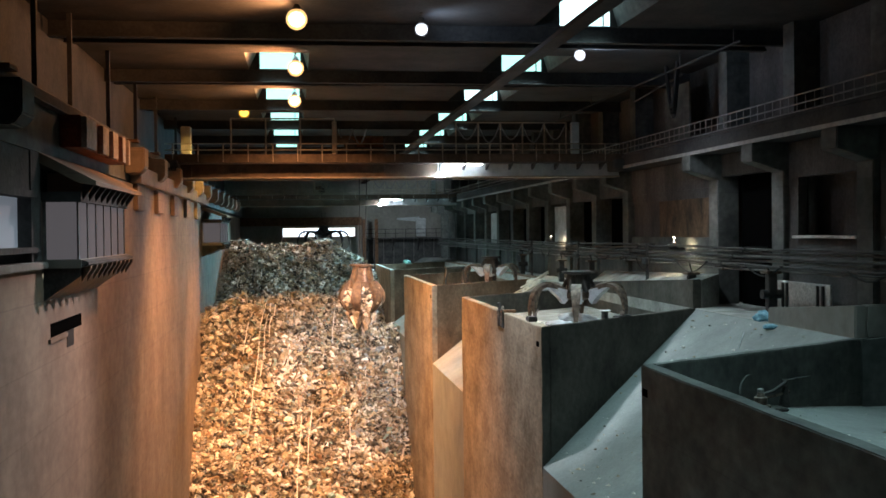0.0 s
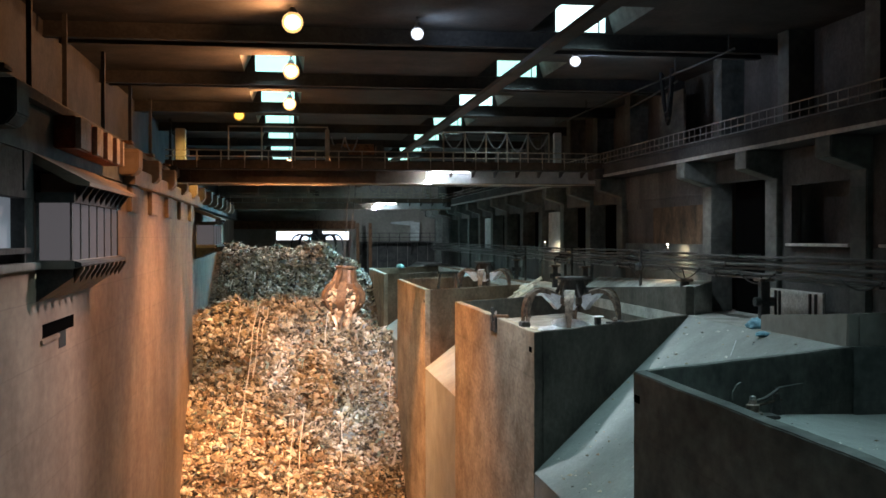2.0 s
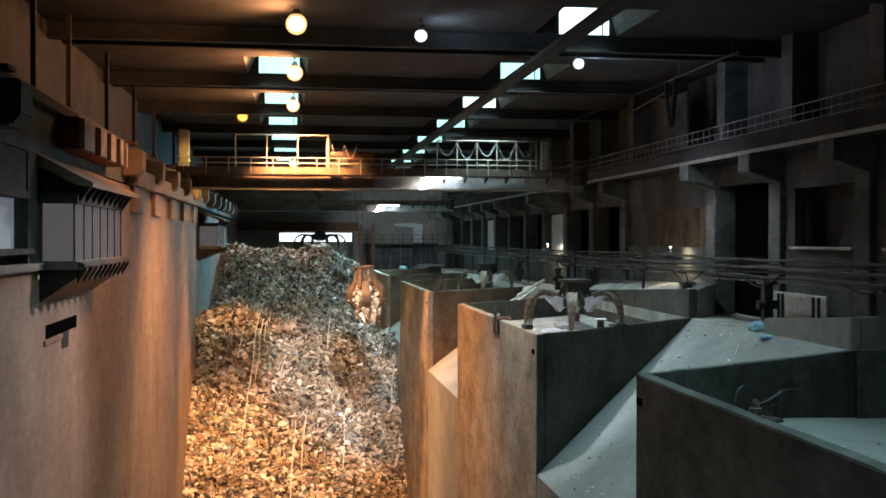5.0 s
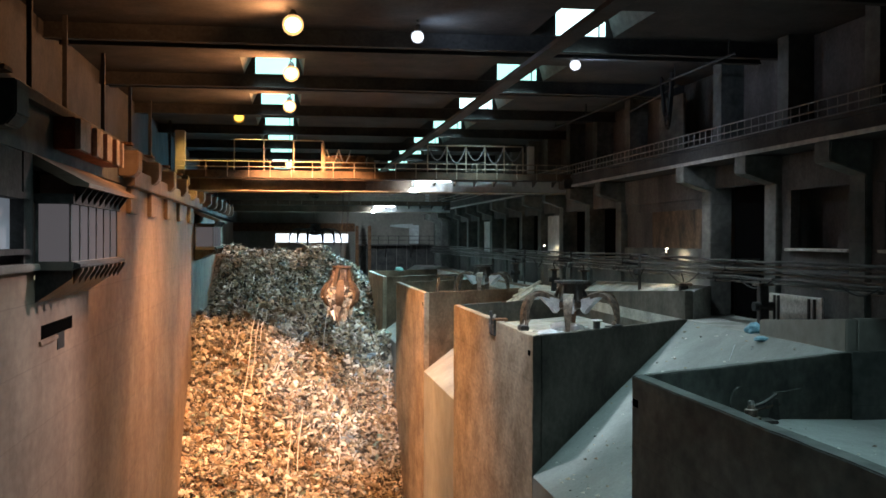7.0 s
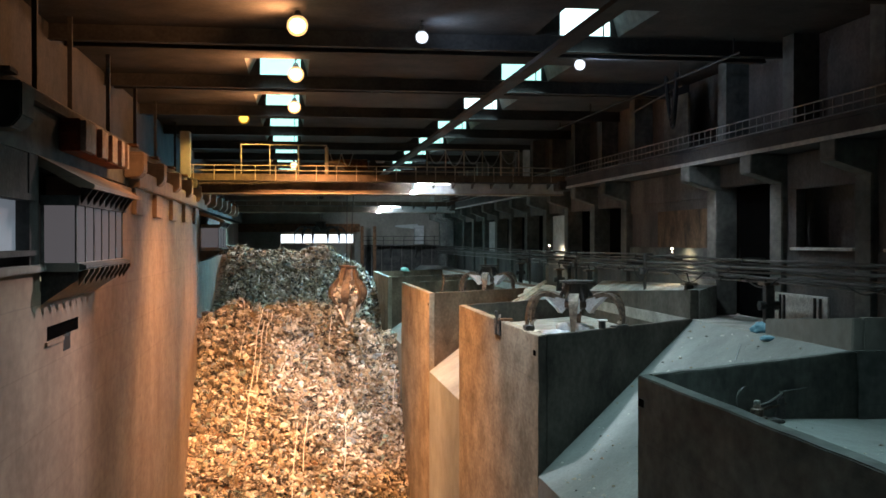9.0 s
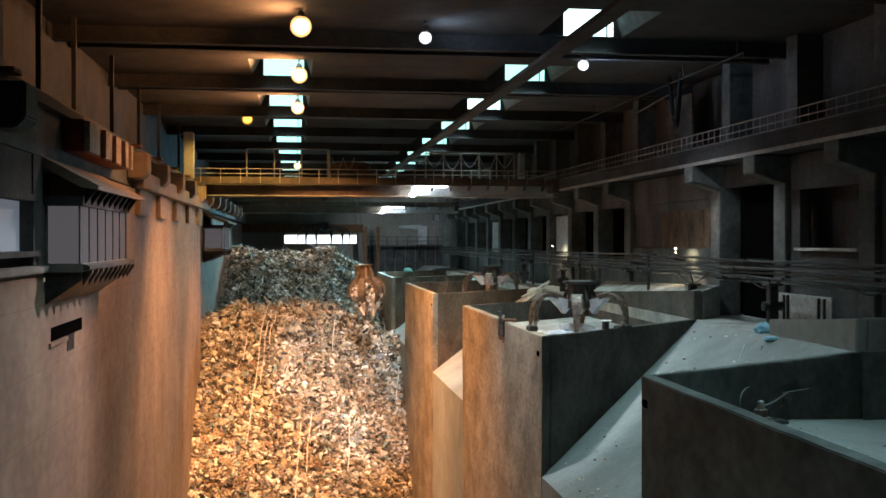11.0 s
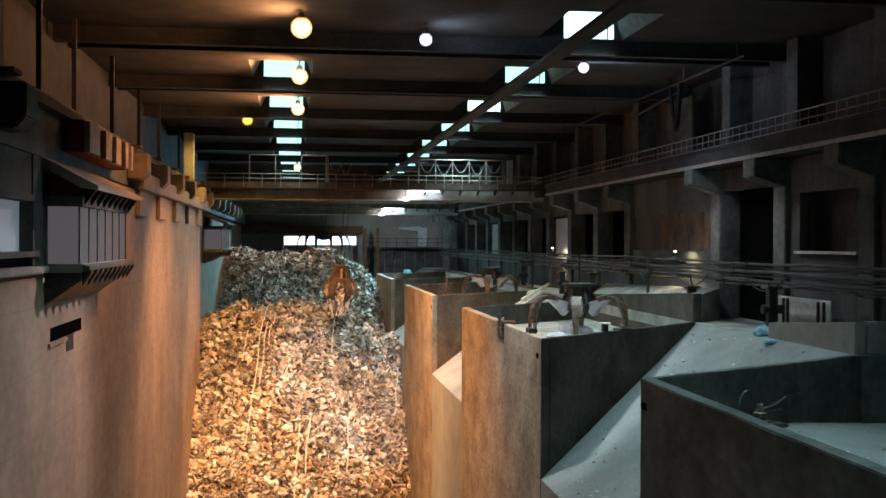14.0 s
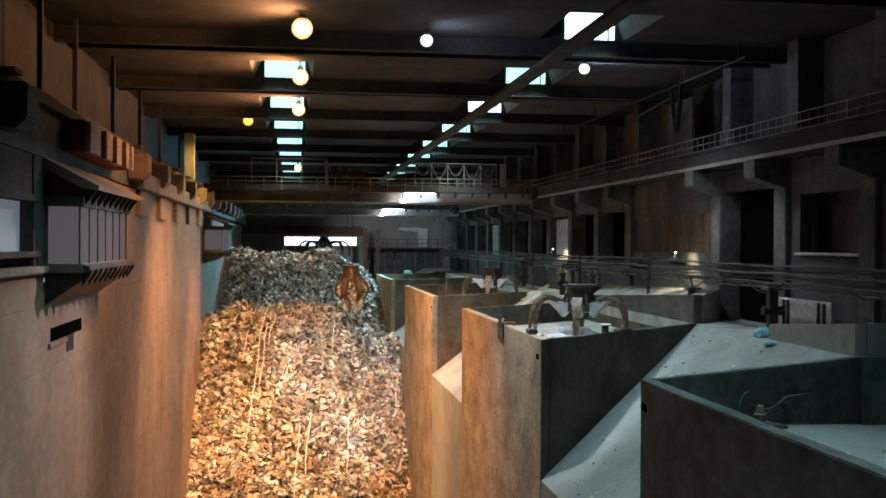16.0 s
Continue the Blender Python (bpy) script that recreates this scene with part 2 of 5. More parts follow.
M = {
    "concrete": mat("concrete", (0.19, 0.175, 0.155), 0.85, 0, (0.33, 0.31, 0.28), 0.3, 0.22, 2.6, (0.9, 0.9, 0.5), contrast=(0.3, 0.7), fine=0.12, streak=0.05),
    "pit_concrete": mat("pit_concrete", (0.2, 0.143, 0.104), 0.8, 0, (0.36, 0.275, 0.203), 0.45, 0.25, 3.0, (0.8, 0.6, 0.55), contrast=(0.28, 0.75), fine=0.16, streak=0.14, long=0.5, pour=0.2),
    "dusty_concrete": mat("dusty_concrete", (0.22, 0.22, 0.20), 0.9, 0, (0.42, 0.41, 0.38), 0.8, 0.6, 14),
    "chute_concrete": mat("chute_concrete", (0.2, 0.215, 0.205), 0.75, 0, (0.34, 0.355, 0.34), 0.35, 0.12, 9, contrast=(0.3, 0.72), fine=0.12),
    "dark_concrete": mat("dark_concrete", (0.05, 0.05, 0.05), 0.9, 0, (0.12, 0.115, 0.11), 0.4, 0.4, 6, (1, 1, 0.4)),
    "soot_roof": mat("soot_roof", (0.025, 0.025, 0.027), 0.9, 0, (0.055, 0.052, 0.05), 0.5, 0.3, 6),
    # sooty; the slight green is the roof lights' cast put into the colour
    "sooty_tinted_concrete": mat("sooty_tinted_concrete", (0.055, 0.063, 0.06), 0.85, 0, (0.18, 0.185, 0.172), 0.5, 0.35, 3.2, (0.9, 0.45, 0.6), contrast=(0.34, 0.68), fine=0.25, streak=0.25, long=0.6, pour=0.2),
    "steel_dark": mat("steel_dark", (0.035, 0.036, 0.038), 0.6, 0.3, (0.09, 0.085, 0.08), 1.2, 0.2, 12),
    "rail_steel": mat("rail_steel", (0.22, 0.22, 0.22), 0.5, 0.4, (0.4, 0.38, 0.35), 2.0, 0.2, 20),
    "bridge_paint": mat("bridge_paint", (0.05, 0.036, 0.027), 0.6, 0.1, (0.115, 0.085, 0.062), 0.5, 0.12, 4, fine=0.12),
    "girder_grey": mat("girder_grey", (0.32, 0.34, 0.35), 0.55, 0.1, (0.48, 0.5, 0.51), 0.5, 0.08, 4, fine=0.08),
    "grab_rust": mat("grab_rust", (0.036, 0.024, 0.016), 0.65, 0.25, (0.11, 0.074, 0.045), 3.0, 0.5, 14),
    "rust": mat("rust", (0.09, 0.042, 0.022), 0.75, 0.2, (0.24, 0.125, 0.065), 3.0, 0.5, 18),
    "rail_paint": mat("rail_paint", (0.2, 0.17, 0.13), 0.6, 0.1, (0.36, 0.32, 0.27), 1.0, 0.2, 10),
    "worn_steel": mat("worn_steel", (0.06, 0.045, 0.038), 0.5, 0.4, (0.22, 0.17, 0.135), 4.0, 0.3, 25),
    "pale_steel": mat("pale_steel", (0.5, 0.52, 0.55), 0.4, 0.3, (0.75, 0.77, 0.8), 3.0, 0.1, 20),
    "plate_white": mat("plate_white", (0.45, 0.45, 0.42), 0.7, 0, (0.7, 0.7, 0.66), 1.5, 0.2, 12),
    "pale_paint": mat("pale_paint", (0.4, 0.41, 0.42), 0.7, 0, (0.62, 0.63, 0.64), 1.2, 0.2, 12),
    "pipe_grey": mat("pipe_grey", (0.1, 0.1, 0.1), 0.6, 0.2, (0.24, 0.23, 0.22), 1.5, 0.2, 14),
    "rust_stained": mat("rust_stained", (0.045, 0.034, 0.026), 0.85, 0, (0.16, 0.105, 0.062), 0.9, 0.3, 6, (1, 1, 0.5), fine=0.3),
    "fin_pale": mat("fin_pale", (0.2, 0.17, 0.15), 0.7, 0.1, (0.36, 0.31, 0.28), 1.5, 0.2, 10),
    "fin_red": mat("fin_red", (0.1, 0.024, 0.016), 0.7, 0.1, (0.22, 0.06, 0.035), 1.5, 0.2, 10),
    "plate_bright": mat("plate_bright", (0.42, 0.43, 0.46), 0.6, 0.0, (0.68, 0.69, 0.72), 2.0, 0.1, 14),
    # shade of divider faces turned from the lamps, put into a darker colour
    "shaded_side": mat("shaded_side", (0.04, 0.036, 0.03), 0.85, 0, (0.105, 0.096, 0.08), 0.5, 0.3, 4.0, (0.8, 0.7, 0.6), fine=0.25, streak=0.2, pour=0.15),
    "divider_concrete": mat("divider_concrete", (0.17, 0.132, 0.094), 0.85, 0, (0.41, 0.335, 0.25), 0.7, 0.5, 5.0, (0.7, 0.6, 0.9), contrast=(0.3, 0.72), fine=0.22, streak=0.12, long=0.5, pour=0.28),
    # the same painted-in shade for the far dividers, in brown
    "shaded_brown_side": mat("shaded_brown_side", (0.085, 0.058, 0.04), 0.85, 0, (0.2, 0.14, 0.096), 0.6, 0.3, 5.0, (0.8, 0.7, 0.7), fine=0.22, streak=0.15, pour=0.2),
    # near-black for openings: their shade is painted, not left to depth
    "shade_black": mat("shade_black", (0.004, 0.004, 0.004), 1.0, spec=0.0),
    "cable": mat("cable", (0.012, 0.012, 0.013), 0.6),
    "pale_cable": mat("pale_cable", (0.17, 0.175, 0.185), 0.6),
    "blue_bag": mat("blue_bag", (0.12, 0.32, 0.45), 0.45, 0, (0.3, 0.55, 0.65), 6, 0.3, 20),
    "teal_bag": mat("teal_bag", (0.15, 0.45, 0.42), 0.45, 0, (0.35, 0.65, 0.62), 6, 0.3, 20),
    "paper": mat("paper", (0.5, 0.44, 0.36), 0.8, 0, (0.75, 0.68, 0.58), 4, 0.3, 20),
    # glass glows faintly by itself, in place of light from inside
    "glow_cab_glass": mat("glow_cab_glass", (0.06, 0.056, 0.058), 0.3, 0, None, spec=0.0, emit=(0.5, 0.46, 0.5), strength=0.1),
    "sodium_bulb": mat("sodium_bulb", (1, 0.6, 0.3), 0.5, emit=(1.0, 0.7, 0.38), strength=5),
    "yellow_bulb": mat("yellow_bulb", (1, 0.7, 0.3), 0.5, emit=(1.0, 0.55, 0.08), strength=2.0),
    "white_bulb": mat("white_bulb", (1, 1, 1), 0.5, emit=(0.85, 0.92, 1.0), strength=4),
    "flood_white": mat("flood_white", (1, 1, 1), 0.5, emit=(0.8, 0.92, 1.0), strength=140),
    # glow of the strip added to light the crane girder
    "fill_glow": mat("fill_glow", (1, 1, 1), 0.5, emit=(0.8, 0.92, 1.0), strength=38),
    "skylight_pane": mat("skylight_pane", (0.5, 0.8, 0.75), 0.4, emit=(0.42, 0.86, 0.80), strength=1.1),
    "skylight_bright": mat("skylight_bright", (0.6, 0.8, 0.8), 0.4, emit=(0.62, 0.93, 0.97), strength=1.7),
    "day_window": mat("day_window", (0.8, 0.85, 0.9), 0.4, emit=(0.72, 0.84, 1.0), strength=1.6),
    "cabin_pane": mat("cabin_pane", (0.4, 0.45, 0.5), 0.3, emit=(0.5, 0.57, 0.68), strength=0.13),
}


def halo_mat(name, color, strength, share):
    """A mostly clear glowing shell that stands in for the glare around a bulb."""
    m = bpy.data.materials.new(name)
    m.use_nodes = True
    n, l = m.node_tree.nodes, m.node_tree.links
    n.remove(n["Principled BSDF"])
    e, tr, mx = n.new("ShaderNodeEmission"), n.new("ShaderNodeBsdfTransparent"), n.new("ShaderNodeMixShader")
    e.inputs[0].default_value, e.inputs[1].default_value = (*color, 1), strength
    mx.inputs[0].default_value = share
    l.new(tr.outputs[0], mx.inputs[1])
    l.new(e.outputs[0], mx.inputs[2])
    l.new(mx.outputs[0], n["Material Output"].inputs[0])
    return m


# halo colours for the shells added around the bulbs
M["sodium_bulb_globe"] = halo_mat("sodium_halo", (1.0, 0.5, 0.18), 1.5, 0.5)
M["yellow_bulb_globe"] = halo_mat("yellow_halo", (1.0, 0.5, 0.05), 0.7, 0.3)
M["white_bulb_globe"] = halo_mat("white_halo", (0.8, 0.86, 1.0), 1.4, 0.4)


# ---- mesh helpers ----
def box(bm, x0, x1, y0, y1, z0, z1):
    v = [bm.verts.new((x, y, z)) for z in (z0, z1) for x, y in ((x0, y0), (x1, y0), (x1, y1), (x0, y1))]
    for f in ((3, 2, 1, 0), (4, 5, 6, 7), (0, 1, 5, 4), (1, 2, 6, 5), (2, 3, 7, 6), (3, 0, 4, 7)):
        bm.faces.new([v[i] for i in f])
    return bm


def boxes(*rows):
    bm = bmesh.new()
    for r in rows:
        box(bm, *r)
    return bm


def prism(bm, poly, z0, z1):
    """A flat polygon (x, y), counter-clockwise, raised from z0 to z1; each may be a list with a height for each corner."""
    n = len(poly)
    zs0 = z0 if isinstance(z0, (list, tuple)) else [z0] * n
    zs1 = z1 if isinstance(z1, (list, tuple)) else [z1] * n
    a = [bm.verts.new((x, y, z)) for (x, y), z in zip(poly, zs0)]
    b = [bm.verts.new((x, y, z)) for (x, y), z in zip(poly, zs1)]
    bm.faces.new(a[::-1])
    bm.faces.new(b)
    for i in range(n):
        j = (i + 1) % n
        bm.faces.new((a[i], a[j], b[j], b[i]))
    return bm


def profile(bm, pts, axis, a0, a1):
    """A closed outline pushed along an axis: pts are (y, z) for axis x, (x, z) for axis y."""
    def spot(p, s):
        return (s, p[0], p[1]) if axis == "x" else (p[0], s, p[1])
    a = [bm.verts.new(spot(p, a0)) for p in pts]
    b = [bm.verts.new(spot(p, a1)) for p in pts]
    bm.faces.new(a[::-1])
    bm.faces.new(b)
    for i in range(len(pts)):
        j = (i + 1) % len(pts)
        bm.faces.new((a[i], a[j], b[j], b[i]))
    bmesh.ops.recalc_face_normals(bm, faces=bm.faces)
    return bm


def tube(bm, pts, r, sides=8, r1=None):
    """A round bar along a line of points."""
    pts = [Vector(p) for p in pts]
    rings = []
    for i, p in enumerate(pts):
        d = (pts[min(i + 1, len(pts) - 1)] - pts[max(i - 1, 0)]).normalized()
        u = d.cross(Vector((0.0, 0.3, 1.0)))
        if u.length < 0.1:
            u = d.cross(Vector((1, 0, 0)))
        u.normalize()
        w = d.cross(u)
        rr = r if r1 is None else r + (r1 - r) * i / max(1, len(pts) - 1)
        rings.append([bm.verts.new(p + (u * math.cos(a) + w * math.sin(a)) * rr) for a in (2 * math.pi * k / sides for k in range(sides))])
    for a, b in zip(rings, rings[1:]):
        for k in range(sides):
            bm.faces.new((a[k], a[(k + 1) % sides], b[(k + 1) % sides], b[k]))
    bm.faces.new(rings[0][::-1])
    bm.faces.new(rings[-1])
    return bm


def lathe(bm, prof, sides=20, at=(0, 0, 0)):
    """A turned shape from (radius, height) rows, bottom to top."""
    rings = []
    for r, z in prof:
        rings.append([bm.verts.new((at[0] + r * math.cos(2 * math.pi * k / sides), at[1] + r * math.sin(2 * math.pi * k / sides), at[2] + z)) for k in range(sides)])
    for a, b in zip(rings, rings[1:]):
        for k in range(sides):
            bm.faces.new((a[k], a[(k + 1) % sides], b[(k + 1) % sides], b[k]))
    bm.faces.new(rings[0][::-1])
    bm.faces.new(rings[-1])
    return bm


def soften(bm, w=0.03, seg=2):
    bmesh.ops.recalc_face_normals(bm, faces=bm.faces)
    bmesh.ops.bevel(bm, geom=[e for e in bm.edges if e.calc_face_angle(0) > 0.5], offset=w, segments=seg, affect="EDGES", clamp_overlap=True)
    return bm


def worn(bm, amount=0.014, step=0.7):
    """Uneven cast faces and chipped rims: long edges cut up, points pushed about."""
    for _ in range(5):
        edges = [e for e in bm.edges if e.calc_length() > step]
        if not edges:
            break
        bmesh.ops.subdivide_edges(bm, edges=edges, cuts=1, use_grid_fill=True)
    bmesh.ops.triangulate(bm, faces=[f for f in bm.faces if len(f.verts) > 4])
    for v in bm.verts:
        p = v.co
        v.co = p + (noise.noise_vector(p * 0.9) + noise.noise_vector(p * 3.1)) * amount
    return bm


def at(x, y, z, rx=0, ry=0, rz=0):
    """A pose at a place of the plan."""
    return pose(x * U, y * U, z * U, rx, ry, rz)


def loose(name, verts, faces, material):
    me = bpy.data.meshes.new(name)
    me.from_pydata([tuple(v * U) for v in verts], [], faces)
    me.materials.append(M[material])
    return new(name, me)


def finish(name, bm, material, smooth=False):
    me = bpy.data.meshes.new(name)
    bm.transform(Matrix.Scale(U, 4))
    bm.to_mesh(me)
    bm.free()
    me.materials.append(M[material])
    if smooth:
        me.shade_smooth()
    return me


def part(name, bm, material, parent, label="", smooth=False, m=None):
    ob = new(name, finish(name, bm, material, smooth))
    ob.parent = parent
    if m is not None:
        ob.matrix_basis = m
    if label:
        tagged(ob, label)
    return ob


def thing(name, label, category, group="", kind="", m=None):
    ob = tagged(new(name), label, category, group, kind)
    if m is not None:
        ob.matrix_basis = m
    return ob


def structure(name, bm, material, label, category, smooth=False):
    return tagged(new(name, finish(name, bm, material, smooth)), label, category, kind="structure")


# ---- plan: x across the pit, y along it, z from eye level ----
LEFT, EDGE, BACK, COLS, WALL = -4.8, 6.3, 12.5, 13.2, 15.2
FLOOR, TOP, INNER = -17.0, -2.5, -3.3
ROOF, NEAR, FAR = 6.0, -4.0, 106.0
RAIL = 2.5
BLOCKS = [(-3.0, 19.1), (27.2, 40.6), (49.7, 62.6), (71.6, 84.8)]
SKEW, NEAR_SKEW = 5.2, 3.65


def build_shell():
    structure("pit_floor", boxes((LEFT - 1, EDGE + 1, NEAR, FAR, FLOOR - 0.5, FLOOR)), "dark_concrete", "dark stained concrete floor of the refuse pit", "floor")
    # long wall with its pier heads under the runway
    bm = boxes((LEFT - 1.2, LEFT, NEAR, 21.4, FLOOR, -0.55), (LEFT - 1.2, LEFT, 21.4, 27.4, FLOOR, -1.0), (LEFT - 1.2, LEFT, 27.4, 55.3, FLOOR, 1.55),
               (LEFT - 1.6, LEFT - 0.45, 55.3, FAR, FLOOR, 1.55))
    structure("wall_west", bm, "pit_concrete", "tall stained concrete pit wall lit orange by the lamps", "wall")
    structure("wall_west_upper", boxes((LEFT - 2.4, LEFT - 1.9, NEAR, FAR, -1.0, ROOF)), "soot_roof", "sooty concrete upper wall behind the crane runway", "wall")
    structure("wall_end", boxes((LEFT - 2.5, -1.2, FAR, FAR + 0.5, FLOOR, ROOF), (5.9, WALL + 3, FAR, FAR + 0.5, FLOOR, ROOF),
                                (-1.2, 5.9, FAR, FAR + 0.5, FLOOR, -0.35), (-1.2, 5.9, FAR, FAR + 0.5, 0.55, ROOF)), "concrete", "grey concrete end wall of the bunker hall", "wall")
    structure("wall_near", boxes((LEFT - 2.5, WALL + 3, NEAR - 0.4, NEAR, FLOOR, ROOF)), "dark_concrete", "sooty concrete wall behind the viewer", "wall")
    structure("wall_east", boxes((WALL, WALL + 0.4, NEAR, FAR, TOP - 1.4, ROOF)), "dark_concrete", "dark concrete wall of the tipping hall", "wall")
    structure("tipping_floor", boxes((BACK, WALL + 0.2, 24.31, FAR, TOP - 0.4, TOP - 0.02)), "dusty_concrete", "dusty concrete tipping floor beside the bays", "floor")
    win = thing("window_1", "long bright horizontal window in the end wall", "window", kind="structure")
    for x0, x1 in ((-1.2, 0.9), (0.9, 5.9)):
        pane = part("pane", boxes((x0 + 0.04, x1 - 0.04, FAR + 0.2, FAR + 0.24, -0.3, 0.5)), "day_window", win)
        part("mullion", boxes((x0 - 0.03, x0 + 0.03, FAR + 0.1, FAR + 0.3, -0.35, 0.55)), "steel_dark", pane)


def build_roof():
    # left-lane roof lights nearer than 29 are unseen, added for the near wall
    rows = [29.0 + 8.9 * i for i in range(-3, 9)]
    lanes = ((-1.2, 0.3), (7.75, 9.3))
    xs = [LEFT - 2.5]
    for x0, x1 in lanes:
        xs += [x0 - (0.75 if x0 > 0 else 0.38), x1 + 0.25]
    xs.append(WALL + 0.4)
    bm = bmesh.new()
    y = NEAR
    for c in rows:
        box(bm, xs[0], xs[-1], y, c - 1.85, ROOF, ROOF + 0.9)
        for i in (0, 2, 4):
            box(bm, xs[i], xs[i + 1], c - 1.85, c + 1.85, ROOF, ROOF + 0.9)
        if c == 29.0:
            box(bm, xs[1], xs[2], c - 1.85, c + 1.85, ROOF, ROOF + 0.9)
        y = c + 1.85
    box(bm, xs[0], xs[-1], y, FAR + 0.5, ROOF, ROOF + 0.9)
    structure("ceiling", bm, "soot_roof", "soot-black concrete roof with two rows of skylights", "ceiling")
    for j, c in enumerate(rows):
        for k, (x0, x1) in enumerate(lanes):
            if k == 0 and j == 3:
                continue
            a, b = c - 1.85, c + 1.85
            bright = k and j in (3, 5)
            s = thing("skylight", "roof light glowing with cold daylight" if bright else "roof light glowing with pale green daylight", "skylight", "skylights in the roof", "structure")
            for i in range(2):
                xa = x0 + (x1 - x0) * (0.86 * i)
                xb = x0 + (x1 - x0) * (0.86 if i == 0 else 1.0)
                part("pane", boxes((xa + 0.02, xb - 0.02, b - 0.06, b - 0.03, ROOF + 0.02, ROOF + 0.8)), "skylight_bright" if bright else "skylight_pane", s)
                part("glazing_bar", boxes((xa - 0.02, xa + 0.02, b - 0.09, b - 0.02, ROOF + 0.02, ROOF + 0.8)), "steel_dark", s)
            for out, xa in ((-0.75 if k else -0.38, x0), (0.25, x1)):
                part("reveal", profile(bmesh.new(), [(xa, ROOF + 0.82), (xa + out, ROOF + 0.001), (xa + out, ROOF + 0.82)], "y", a + 0.002, b - 0.002), "sooty_tinted_concrete", s)
            part("cover", boxes((x0 - 0.75, x1 + 0.25, a, b, ROOF + 0.83, ROOF + 0.9)), "soot_roof", s)
    for c in rows:
        for dy, d in ((2.05, 0.42), (4.2, 0.22)):
            y = c + dy
            bm = boxes((LEFT - 1.9, WALL, y - 0.06, y + 0.06, ROOF - d, ROOF), (LEFT - 1.9, WALL, y - 0.16, y + 0.16, ROOF - d - 0.04, ROOF - d))
            structure("roof_beam", bm, "soot_roof", "soot-black steel roof beam", "beam")
    structure("conductor_beam", boxes((6.52, 6.96, NEAR, FAR, 4.84, 4.96)), "soot_roof", "long dark beam hung under the skylights", "beam")


def lamp_fixture(x, y, z, bulb, label, r=0.3):
    t = thing("hanging_lamp", label, "lamp", "hall lamps", m=at(x, y, z))
    housing = part("housing", lathe(bmesh.new(), [(r * 0.6, 0.0), (r * 0.5, 0.1), (0.08, 0.16), (0.06, 0.2)], 16), "steel_dark", t)
    part("stem", tube(bmesh.new(), [(0, 0, 0.28), (0, 0, ROOF + 0.83 - z)], 0.03, 6), "steel_dark", housing)
    prof = [(max(0.02, r * math.sin(math.pi * k / 10)), -r * 0.85 - r * 0.9 * math.cos(math.pi * k / 10)) for k in range(11)]
    part("bulb", lathe(bmesh.new(), prof, 18), bulb, t, "glowing glass bulb", True).visible_shadow = False
    # added outer shell that gives each bulb a soft halo
    prof = [(max(0.02, 1.25 * r * math.sin(math.pi * k / 12)), -r * 0.85 - 1.25 * r * math.cos(math.pi * k / 12)) for k in range(13)]
    part("glass_globe", lathe(bmesh.new(), prof, 24), bulb + "_globe", t, "glowing shell added as a halo around the bulb", True).visible_shadow = False
    return t


def build_lamps():
    for x, y, z, *_ in SODIUM_LAMPS:
        lamp_fixture(x, y, z, "sodium_bulb", "glowing orange sodium high-bay lamp under the roof", 0.22)
    lamp_fixture(*YELLOW_LAMP, "yellow_bulb", "dim yellow lamp hung near the long wall", 0.2)
    for x, y, z, *_ in WHITE_LAMPS:
        lamp_fixture(x, y, z, "white_bulb", "glowing cold white high-bay lamp under the roof", 0.14)


